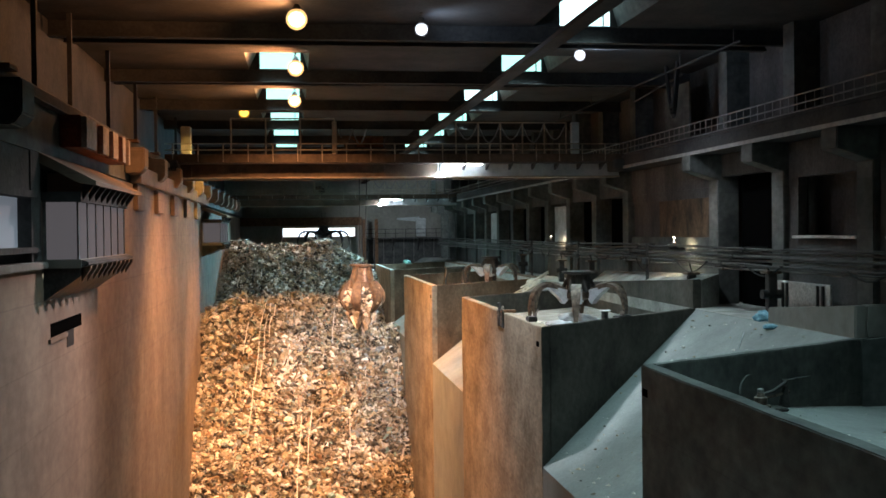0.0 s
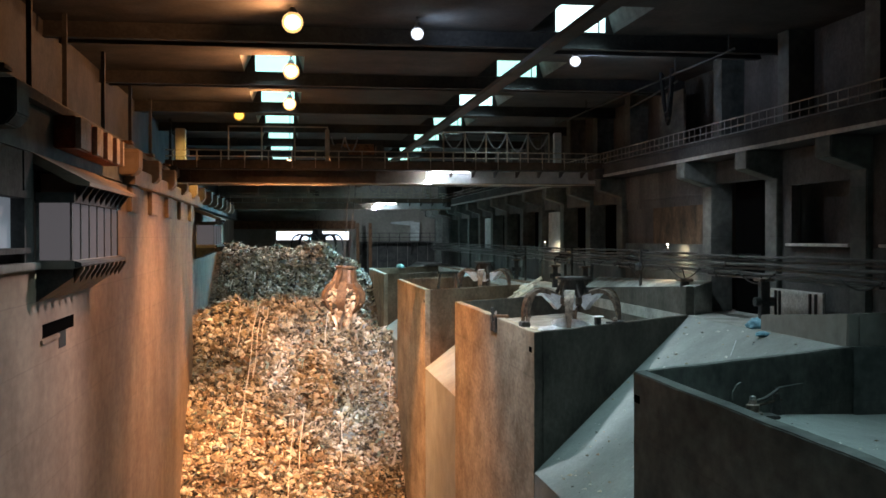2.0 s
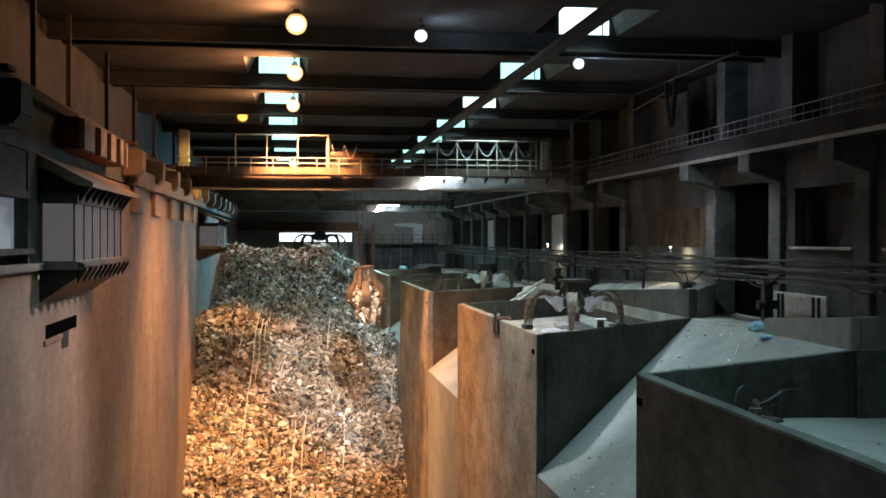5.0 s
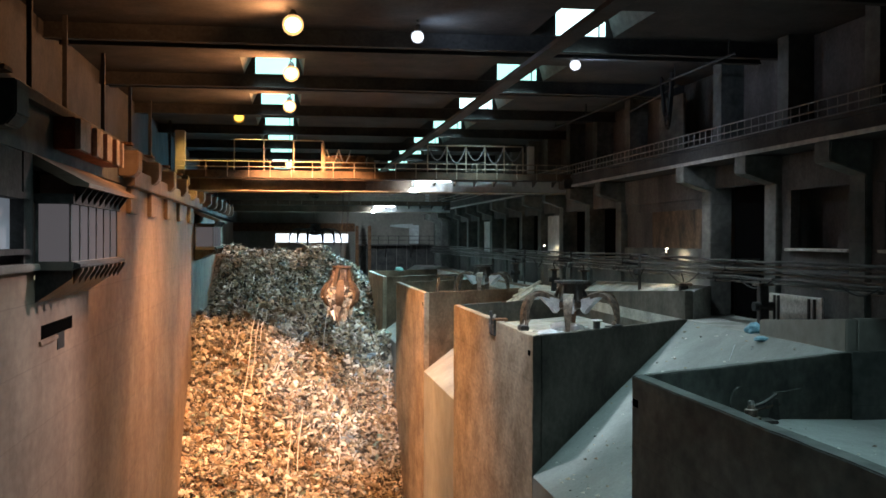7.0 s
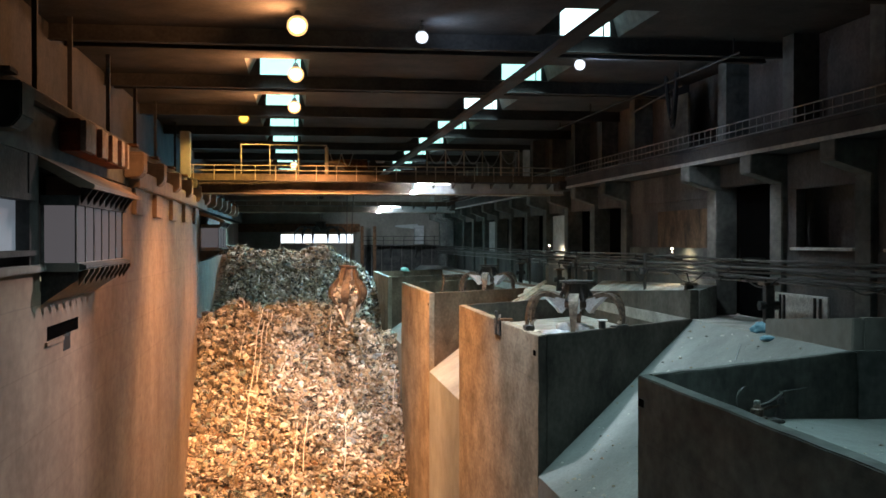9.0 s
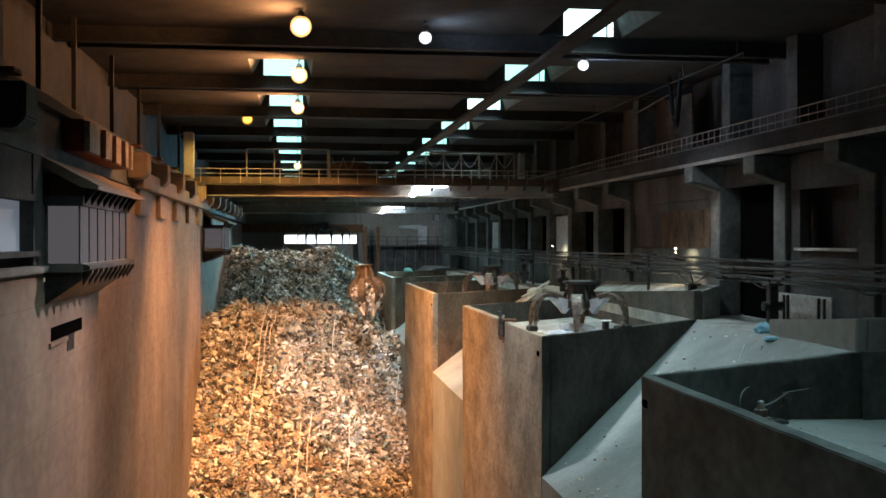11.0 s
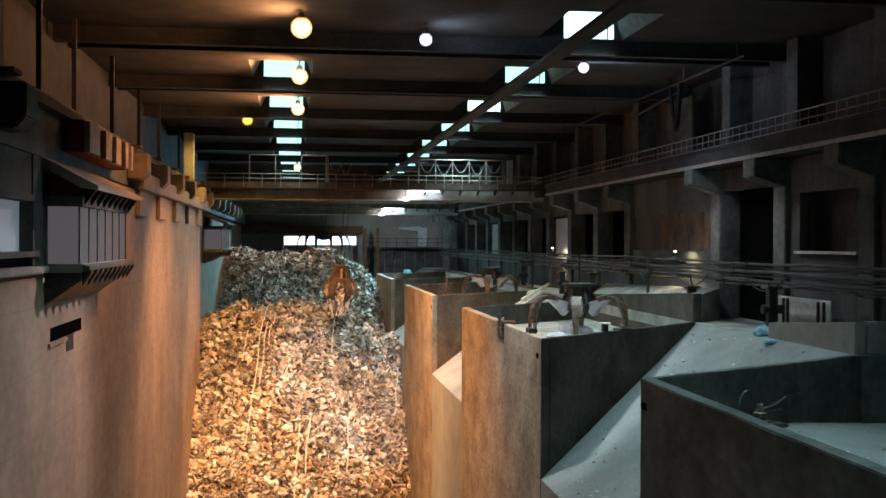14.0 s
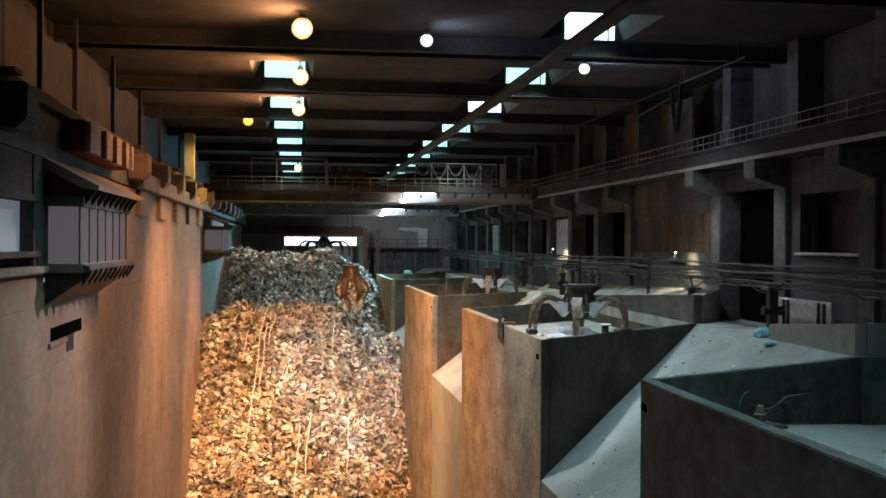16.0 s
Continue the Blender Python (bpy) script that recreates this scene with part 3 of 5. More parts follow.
def build_blocks():
    """Skewed concrete dividers with parapets between the tipping chutes."""
    th = 0.28
    for a, b in BLOCKS:
        t = thing("bay_divider", "hollow concrete divider with raised parapet beside the pit", "concrete divider", "dividers between the tipping chutes")
        # nearest divider: darker, greener copy, its dim cold light put into the colour
        part("pit_wall", worn(soften(prism(bmesh.new(), [(EDGE, a), (EDGE + th, a + 0.84 * th), (EDGE + th, b + 0.84 * th), (EDGE, b)], FLOOR, TOP), 0.02, 2)), "sooty_tinted_concrete" if a < 0 else "divider_concrete", t)
        # end faces towards -y get the copy with shade in its colour
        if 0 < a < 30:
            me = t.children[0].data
            me.materials.append(M["shaded_side"])
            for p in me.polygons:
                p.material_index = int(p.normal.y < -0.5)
        far_skew = SKEW if a > 0 else NEAR_SKEW
        for y, s in ((a, 1), (b, -1)):
            k = SKEW if s > 0 else far_skew
            prof = [(EDGE + th + 0.003, y + 0.84 * th), (BACK, y + k), (BACK, y + k + s * th), (EDGE + th + 0.003, y + 0.84 * th + s * th)]
            bm = prism(bmesh.new(), prof if s > 0 else prof[::-1], FLOOR, TOP)
            # all but the nearest side walls take a colour with shade in it
            part("side_wall", worn(soften(bm, 0.025)), "sooty_tinted_concrete" if a < 0 else "shaded_side" if a < 30 else "shaded_brown_side", t)
        if a < 0:
            part("rear_platform", boxes((BACK + 0.03, BACK + 2.6, 8.0, b + far_skew - th, -4.4, -4.02)), "chute_concrete", t)
            floor = [INNER, -4.0, -4.0, INNER]
        else:
            floor = INNER
        part("platform", prism(bmesh.new(), [(EDGE + th, a + 0.6), (BACK + 0.02, a + SKEW + 0.3), (BACK + 0.02, b + far_skew - 0.1), (EDGE + th, b - 0.2)], -4.6, floor), "chute_concrete" if a < 0 else "dusty_concrete", t)
        if a < 0:
            part("back_wall", worn(soften(boxes((BACK + 0.01, BACK + 2.6, b + far_skew - th, b + far_skew, TOP - 2.0, TOP + 0.002)), 0.025)), "sooty_tinted_concrete", t)
        else:
            ya, yb = a + SKEW + 0.3, b + SKEW
            za, zb = (-1.6, -2.25) if a < 30 else (TOP + 0.1, TOP + 0.05)
            # back walls are coloured for shade as well
            part("back_wall", soften(prism(bmesh.new(), [(BACK + 0.02, ya), (BACK + 0.3, ya), (BACK + 0.3, yb), (BACK + 0.02, yb)], TOP - 1.5, [za, za, zb, zb]), 0.03), "shaded_side" if a < 30 else "shaded_brown_side", t)
            if a < 30:
                bank = prism(bmesh.new(), [(BACK + 0.31, ya), (COLS + 0.6, ya + 1.0), (COLS + 0.6, yb + 1.0), (BACK + 0.31, yb)], TOP - 0.3, [za - 0.02, za + 0.12, zb + 0.42, zb - 0.02])
                structure("dust_bank", bank, "dusty_concrete", "pale bank of settled dust behind the divider", "bank")
    cuts = [BLOCKS[i][1] for i in range(4)]
    ends = [BLOCKS[i + 1][0] for i in range(3)] + [FAR]
    for a, b in zip(cuts, ends):
        k = NEAR_SKEW if a < 20 else SKEW
        structure("chute", prism(bmesh.new(), [(EDGE + 0.01, a - 0.1), (BACK + 0.02, a + k - 0.1), (BACK + 0.02, b + SKEW + 0.1), (EDGE + 0.01, b + 0.1)], FLOOR, [-6.15, TOP - 0.02, TOP - 0.02, -6.15]), "chute_concrete", "smooth dusty sloping concrete tipping chute", "chute")


    low = prism(bmesh.new(), [(BACK + 0.05, 22.8), (BACK + 0.33, 22.8), (BACK + 0.33, 27.3), (BACK + 0.05, 27.3)], TOP - 1.8, [-1.78, -1.78, -2.12, -2.12])
    prism(low, [(BACK + 0.333, 22.8), (WALL + 0.1, 22.8), (WALL + 0.1, 23.08), (BACK + 0.333, 23.08)], TOP - 1.8, -1.78)
    structure("chute_wall", worn(soften(low, 0.03)), "concrete", "low stained wall at the head of the chute", "wall")


def build_runways():
    # east runway with gallery
    bm = profile(bmesh.new(), [(COLS, RAIL), (WALL, RAIL), (WALL, RAIL + 0.25), (COLS + 0.1, RAIL + 0.25), (COLS + 0.1, RAIL + 0.45), (COLS, RAIL + 0.45)], "y", NEAR, FAR)
    structure("runway_east", bm, "soot_roof", "concrete crane runway beam with walkway", "runway beam")
    structure("runway_rail", boxes((COLS - 0.02, COLS + 0.12, NEAR, FAR, RAIL + 0.46, RAIL + 0.56)), "soot_roof", "sooty steel crane rail along the runway", "rail")
    structure("runway_edge", boxes((COLS - 0.06, COLS - 0.003, NEAR, FAR, RAIL - 0.02, RAIL + 0.09)), "rail_steel", "pale steel edge strip under the crane runway", "edge strip")
    for i in range(-5, 16):
        y = 29.55 + 4.88 * i
        if i == 2:
            continue  # one column is left out for the wide bay
        c = thing("column", "concrete column with bracket under the crane runway", "column", "columns of the tipping hall")
        part("shaft", soften(boxes((COLS + 0.85, COLS + 1.6, y - 0.05, y + 0.75, TOP - 0.03 if y > 24.3 else INNER, RAIL - 0.85)), 0.03), "sooty_tinted_concrete", c)
        part("bracket", soften(profile(bmesh.new(), [(COLS - 0.1, RAIL - 0.02), (COLS + 1.6, RAIL - 0.02), (COLS + 1.6, RAIL - 0.85), (COLS + 0.85, RAIL - 0.85), (COLS + 0.02, RAIL - 0.58), (COLS - 0.1, RAIL - 0.55)], "y", y - 0.05, y + 0.75), 0.03), "sooty_tinted_concrete", c)
        part("upper_shaft", boxes((WALL - 0.8, WALL - 0.003, y - 0.05, y + 0.65, RAIL + 0.26, ROOF)), "sooty_tinted_concrete", c)
    # west runway
    bm = boxes((LEFT - 1.9, LEFT + 0.12, NEAR, FAR, 2.56, 2.72), (LEFT - 0.2, LEFT - 0.05, NEAR, FAR, 2.72, 2.86))
    structure("runway_west", bm, "dark_concrete", "sooty crane runway over the pit wall", "runway beam")
    structure("runway_web", boxes((LEFT - 1.2, LEFT - 0.06, NEAR, FAR, 1.62, 2.55)), "sooty_tinted_concrete", "sooty concrete beam under the runway", "beam")
    for i in range(-4, 12):
        y = 32.0 + 4.95 * i if i >= 0 else 17.9 + 4.95 * (i + 3)
        if y < 5 or -3 < i < 0:
            continue
        c = thing("wall_bracket", "blocky concrete bracket carrying the runway", "bracket", "brackets of the pit wall")
        bm = profile(bmesh.new(), [(LEFT - 0.05, 2.55), (LEFT + 0.52, 2.55), (LEFT + 0.52, 1.98), (LEFT + 0.36, 1.8), (LEFT - 0.05, 1.8)], "y", y, y + 0.85)
        # near brackets take the darker copy, with dim light in its colour
        corbel = part("corbel", soften(bm, 0.03), "pit_concrete" if y > 30 else "sooty_tinted_concrete", c)
        part("pad", boxes((LEFT - 0.04, LEFT + 0.3, y + 0.15, y + 0.7, 2.724, 2.8)), "rust", corbel)
    f = thing("fin_rack", "rusty red casing with upright pale plates above the cabin", "casing")
    part("casing", soften(boxes((LEFT - 0.04, LEFT + 0.4, 23.3, 29.2, 1.86, 2.54)), 0.02), "fin_red", f, "dull red steel casing")
    for y, w in ((23.27, 1.15), (25.2, 0.8), (26.6, 0.75), (28.0, 0.5), (29.0, 0.25)):
        part("fin", soften(boxes((LEFT + 0.403, LEFT + 0.52, y, y + w, 1.86, 2.5)), 0.01), "fin_pale", f)
    structure("west_upright", soften(boxes((LEFT - 0.35, LEFT + 0.1, 50.6, 51.3, 2.87, 5.0)), 0.03), "concrete", "thick upright lit yellow by the nearby lamp", "post")


def refuse_height(x, y):
    """Height of the refuse: a dug face slanting across the pit, a dip, and a ridge far back."""
    yb = 59.0 + (x + 4.8) * 0.65
    zb = -3.5 - 0.05 * (x + 1.2) ** 2 + (0.0 if x < 0 else 0.01 * x)
    n = noise.noise(Vector((x * 0.22, y * 0.22, 3.1))) * 1.3 + noise.noise(Vector((x * 0.6, y * 0.6, 7.7))) * 0.75 + noise.noise(Vector((x * 1.7, y * 1.7, 1.7))) * 0.42
    if y < yb:
        z = zb - (yb - y) * (0.68 + 0.035 * (x + 4.8))
        z = max(z, FLOOR + 0.4)
    else:
        k = min(1.0, (y - yb) / (84.0 - yb))
        zr = -0.9 - 0.11 * max(0.0, x - 1.6) ** 2
        z = zb + (zr - zb) * k - 2.3 * math.sin(math.pi * min(1, k * 1.15)) * (1 - 0.3 * k)
        if y > 84:
            z -= (y - 84) * 0.5
    return z + n * 0.65


def build_refuse():
    bm = bmesh.new()
    x0, x1, y0, y1, st = LEFT - 0.45, EDGE + 0.25, 38.0, 98.0, 0.28
    nx, ny = int((x1 - x0) / st), int((y1 - y0) / st)
    grid = [[bm.verts.new((x0 + (x1 - x0) * i / nx, y0 + st * j, refuse_height(x0 + (x1 - x0) * i / nx, y0 + st * j) - 0.1)) for i in range(nx + 1)] for j in range(ny + 1)]
    for j in range(ny):
        for i in range(nx):
            bm.faces.new((grid[j][i], grid[j][i + 1], grid[j + 1][i + 1], grid[j + 1][i]))
    heap = tagged(new("refuse_heap", finish("refuse_heap", bm, "refuse_base", True)), "huge heap of loose mixed household refuse in the pit", "refuse", kind="stuff")
    rng = random.Random(5)
    verts, faces = [], []
    ico = bmesh.new()
    bmesh.ops.create_icosphere(ico, subdivisions=1, radius=1.0)
    ball = [v.co.copy() for v in ico.verts]
    tris = [tuple(v.index for v in f.verts) for f in ico.faces]
    ico.free()
    for n in range(84000):
        x, y = rng.uniform(LEFT, EDGE), 42 + 48 * rng.random()
        if y > 62 and rng.random() < 0.3:
            y = rng.uniform(44, 64)
        z = refuse_height(x, y)
        s = 0.04 + 0.19 * rng.random() ** 3.8
        m = Matrix.Translation((x, y, z + rng.uniform(-0.04, 0.12))) @ Euler((rng.gauss(0.3, 0.6), rng.gauss(0, 0.6), rng.uniform(0, 6.28))).to_matrix().to_4x4()
        base = len(verts)
        kind = rng.random()
        if kind < 0.42:
            # crumpled bag or lump
            sx, sy, sz = s * rng.uniform(0.8, 1.7), s * rng.uniform(0.6, 1.1), s * rng.uniform(0.3, 0.7)
            verts += [m @ Vector((p.x * sx, p.y * sy, p.z * sz)) * 1 + Vector((rng.uniform(-1, 1), rng.uniform(-1, 1), rng.uniform(-1, 1))) * s * 0.22 for p in ball]
            faces += [tuple(base + i for i in f) for f in tris]
        else:
            # curled sheet, or a narrow strip
            w, h = (s * 1.3, s * rng.uniform(0.5, 1.1)) if kind < 0.86 else (s * 3.2, s * 0.18)
            curl, ph = rng.uniform(0.1, 0.6) * s, rng.uniform(0, 6.28)
            for i in range(6):
                u = -1 + 2 * i / 5
                b = curl * math.sin(ph + 2.6 * u)
                verts += [m @ Vector((u * w, -h * rng.uniform(0.8, 1.1), b)), m @ Vector((u * w, 0, b + 0.3 * curl)), m @ Vector((u * w, h * rng.uniform(0.7, 1.1), b - 0.2 * curl))]
            for i in range(5):
                q = base + 3 * i
                faces += [(q, q + 3, q + 4, q + 1), (q + 1, q + 4, q + 5, q + 2)]
    ob = loose("scraps", verts, faces, "refuse")
    ob.parent = heap
    tagged(ob, "loose bags, paper, film and packaging scraps", kind="stuff")
    return heap


# ---- cranes ----
def grab_tine(opening, wide=1.0):
    """One curved claw: pts from hinge to tip in the (r, z) plane."""
    pts = []
    for k in range(13):
        u = k / 12
        if opening:
            r, z = 0.45 + 1.3 * wide * math.sin(u * 1.75), -0.75 + 0.5 * math.sin(u * 3.0) - 1.2 * u * u
        else:
            r, z = 0.30 + 0.6 * math.sin(min(1, 0.12 + u * 0.95) * 2.85), -0.72 - 1.4 * u
        pts.append((r, z))
    return pts


def grab(name, label, opening, m, load=False, metal="rust", rope=0.0, wide=1.0):
    t = thing(name, label, "crane grab", "orange-peel crane grabs", m=m)
    o = -rope
    k = 1.2 if opening and not rope else 1.0
    part("head", lathe(bmesh.new(), [(0.36 * k, o - 0.72), (0.34 * k, o - 0.1), (0.5 * k, o - 0.08), (0.5 * k, o), (0.2, o + 0.02)], 12), "steel_dark" if opening else metal, t)
    part("crown", lathe(bmesh.new(), [(0.2, o - 1.02), (0.55, o - 0.92), (0.55, o - 0.72), (0.3, o - 0.66)], 12), metal, t)
    for k in range(6):
        a = 2 * math.pi * (k + 0.2) / 6
        rot = at(0, 0, o, 0, 0, math.degrees(a))
        bm = bmesh.new()
        pts = grab_tine(opening, wide)
        rings = []
        for i, (r, z) in enumerate(pts):
            u = i / (len(pts) - 1)
            w = (0.17 if not opening else 0.145) * math.sin(math.pi * (0.18 + 0.78 * u)) + 0.03
            p, q = pts[max(0, i - 1)], pts[min(len(pts) - 1, i + 1)]
            d = Vector((q[0] - p[0], 0, q[1] - p[1])).normalized()
            nrm = Vector((d.z, 0, -d.x)) * (0.09 * (1 - 0.75 * u))
            c = Vector((r, 0, z))
            rings.append([bm.verts.new(c + nrm + Vector((0, -w, 0))), bm.verts.new(c + nrm + Vector((0, w, 0))), bm.verts.new(c - nrm + Vector((0, w, 0))), bm.verts.new(c - nrm + Vector((0, -w, 0)))])
        for p, q in zip(rings, rings[1:]):
            for j in range(4):
                bm.faces.new((p[j], p[(j + 1) % 4], q[(j + 1) % 4], q[j]))
        bm.faces.new(rings[0][::-1])
        bm.faces.new(rings[-1])
        bmesh.ops.recalc_face_normals(bm, faces=bm.faces)
        tine = part("tine", bm, "worn_steel" if opening and metal != "steel_dark" else metal, t, m=rot)
        if opening and metal != "steel_dark":
            bm = profile(bmesh.new(), [(0.42, -0.66), (1.35, -0.42), (1.12, -0.62), (0.8, -0.9), (0.62, -1.12), (0.5, -1.0)], "y", -0.15, 0.15)
            part("wear_plate", bm, "plate_bright", tine, "pale scraped wear plate")
        bm = tube(bmesh.new(), [(0.33, 0, -0.16), (0.45 if not opening else 0.6, 0, -0.7)], 0.07, 8)
        part("cylinder", bm, "steel_dark" if opening else "worn_steel", t, m=at(0, 0, o, 0, 0, math.degrees(a) + 30))
    if load:
        for k in range(4):
            bm = profile(bmesh.new(), [(0.26, -0.05), (0.42, -0.05), (0.66, -0.95), (0.5, -1.0)], "y", -0.09, 0.09)
            part("side_plate", bm, metal, t, m=at(0, 0, o, 0, 0, 45 + 90 * k))
        rng = random.Random(3)
        verts, faces = [], []
        for n in range(520):
            th, u = rng.uniform(0, 6.28), rng.random()
            zz = -0.95 - 1.2 * u
            r = (0.82 * math.sin(math.pi * (0.22 + 0.7 * u))) * math.sqrt(rng.random() * 0.7 + 0.3)
            s = rng.uniform(0.08, 0.2)
            mm = Matrix.Translation((r * math.cos(th), r * math.sin(th), o + zz)) @ Euler((rng.uniform(0, 6), rng.uniform(0, 6), 0)).to_matrix().to_4x4()
            b = len(verts)
            hang = 1.0 if u < 0.72 else rng.uniform(1.5, 5.0)
            verts += [mm @ Vector([c * s * rng.uniform(0.6, 1.4) for c in p]) - Vector((0, 0, (hang - 1) * s * (p[2] < 0))) for p in ((1, 0, 0), (-1, 0, 0), (0, 1, 0), (0, -1, 0), (0, 0, 0.7), (0, 0, -0.7))]
            faces += [tuple(b + i for i in f) for f in ((0, 2, 4), (2, 1, 4), (1, 3, 4), (3, 0, 4), (2, 0, 5), (1, 2, 5), (3, 1, 5), (0, 3, 5))]
        ob = loose("load", verts, faces, "wet_refuse")
        ob.parent = t
        tagged(ob, "ragged clump of refuse held in the claws")
    if rope:
        for x, y in ((-0.18, -0.12), (0.18, -0.12), (-0.18, 0.12), (0.18, 0.12)):
            part("rope", tube(bmesh.new(), [(x, y, 0), (x * 0.5, y * 0.5, o)], 0.009, 6), "cable", t)
    return t


def bridge(name, label, m, flood_x):
    """A crane bridge: box girders, walkway, handrails, cable loops and a floodlight."""
    t = thing(name, label, "crane bridge", "travelling cranes", m=m)
    x0, x1 = LEFT - 0.1, COLS + 0.1
    brown = part("girder", boxes((x0, flood_x, 0, 0.5, -0.25, 0.4)), "bridge_paint", t)
    grey = part("grey_girder", boxes((flood_x + 0.003, x1, 0, 0.5, -0.25, 0.4)), "girder_grey", t, "pale grey girder section lit by the floodlight")
    # lower flange paler: its lamp-lit edge is put into the colour
    part("flange", boxes((x0, x1, -0.12, 0.62, -0.3, -0.253)), "rail_paint", t, "paler lower flange edge")
    part("flange", boxes((x0, x1, -0.12, 0.62, 0.403, 0.45)), "bridge_paint", t)
    for k in range(int((flood_x - x0 - 0.9) / 1.9)):
        part("stiffener", boxes((x0 + 0.9 + 1.9 * k, x0 + 0.94 + 1.9 * k, -0.09, -0.003, -0.25, 0.4)), "bridge_paint", brown)
    part("rear_girder", boxes((x0, x1, 2.4, 2.9, -0.25, 0.6)), "bridge_paint", t)
    deck = part("walkway", boxes((x0, x1, -0.75, -0.125, 0.24, 0.29)), "steel_dark", t)
    part("toe_board", boxes((x0, x1, -0.78, -0.75, 0.28, 0.6)), "bridge_paint", deck)
    for s in range(int((x1 - flood_x) / 0.95)):
        xb = flood_x + 1.0 + s * 0.95
        part("outrigger", profile(bmesh.new(), [(-0.75, 0.235), (-0.003, 0.235), (-0.003, 0.0)], "x", xb, xb + 0.08), "steel_dark", grey)
    n = int((x1 - x0) / 0.95)
    for i in range(n + 1):
        x = x0 + 0.3 + i * 0.95
        part("post", tube(bmesh.new(), [(x, -0.76, 0.3), (x, -0.76, 1.0)], 0.028, 6), "rail_paint", deck)
    for z in (0.76, 1.0):
        part("handrail", tube(bmesh.new(), [(x0, -0.76, z), (x1, -0.76, z)], 0.025, 6), "rail_paint", deck)
    # tall frames that carry the hanging cables, one at each side of the hoist's lane
    for lo, hi, step, top in ((-2.4, 1.6, 1.33, 1.98), (6.4, 10.9, 0.9, 1.85)):
        for i in range(int((hi - lo) / step) + 1):
            x = lo + step * i
            part("mast", tube(bmesh.new(), [(x, -0.7, 0.29), (x, -0.7, top)], 0.032, 6), "rail_paint", t)
        part("mast_rail", tube(bmesh.new(), [(lo, -0.7, top), (hi, -0.7, top)], 0.03, 6), "rail_paint", t)
    part("drive_post", soften(boxes((1.5, 1.68, -0.6, -0.42, 0.29, 1.9)), 0.02), "rail_paint", t, "thick upright with a cable drive")
    part("drive_motor", tube(bmesh.new(), [(1.7, -0.5, 1.15), (2.15, -0.5, 1.15)], 0.16, 12), "bridge_paint", t)
    part("drive_wheel", tube(bmesh.new(), [(2.2, -0.62, 0.95), (2.2, -0.5, 0.95)], 0.26, 16), "steel_dark", t)
    for i in range(5):
        xa, deep = 6.4 + i * 0.9, 0.62 + 0.12 * (i % 2)
        pts = [(xa + 0.9 * k / 8, -0.62, 1.8 - deep * math.sin(math.pi * k / 8)) for k in range(9)]
        part("cable_loop", tube(bmesh.new(), pts, 0.03, 6), "pale_cable", t)
    for xa in (1.75, 2.3):
        pts = [(xa + 0.55 * k / 8, -0.6, 1.6 - 0.6 * math.sin(math.pi * k / 8)) for k in range(9)]
        part("cable_loop", tube(bmesh.new(), pts, 0.03, 6), "pale_cable", t)
    part("floodlight", boxes((flood_x - 0.12, flood_x + 0.12, -0.6, -0.5, -0.3, -0.16)), "flood_white", t, "glowing white floodlight")
    part("flood_arm", tube(bmesh.new(), [(flood_x, -0.55, -0.16), (flood_x, -0.5, 0.24)], 0.03, 6), "steel_dark", t)
    # added strip, so that the girder beside the floodlight is lit evenly
    part("tube_lamp", tube(bmesh.new(), [(flood_x + 0.2, -0.42, 0.2), (flood_x + 1.75, -0.42, 0.2)], 0.02, 8), "fill_glow", t, "slim glowing strip added under the walkway to light the girder")
    part("cable_mast", soften(boxes((x1 - 2.1, x1 - 1.8, -0.5, -0.2, 0.29, 1.9)), 0.02), "girder_grey", t, "pale grey upright box post")
    for x in (x0, x1 - 0.5):
        part("end_carriage", soften(boxes((x, x + 0.5, -1.1, 3.4, -0.1, 0.35)), 0.04), "steel_dark", t)
    return t


def trolley(m):
    t = thing("hoist_trolley", "dark hoist trolley riding on the crane bridge", "hoist", m=m)
    part("body", soften(boxes((-1.1, 1.1, 0.4, 2.5, 0.62, 0.95)), 0.04), "steel_dark", t)
    part("drum", tube(bmesh.new(), [(-0.8, 1.45, 1.2), (0.8, 1.45, 1.2)], 0.3, 16), "rust", t)
    part("motor", soften(boxes((0.85, 1.2, 0.7, 1.5, 0.95, 1.4)), 0.05), "steel_dark", t)
    return t


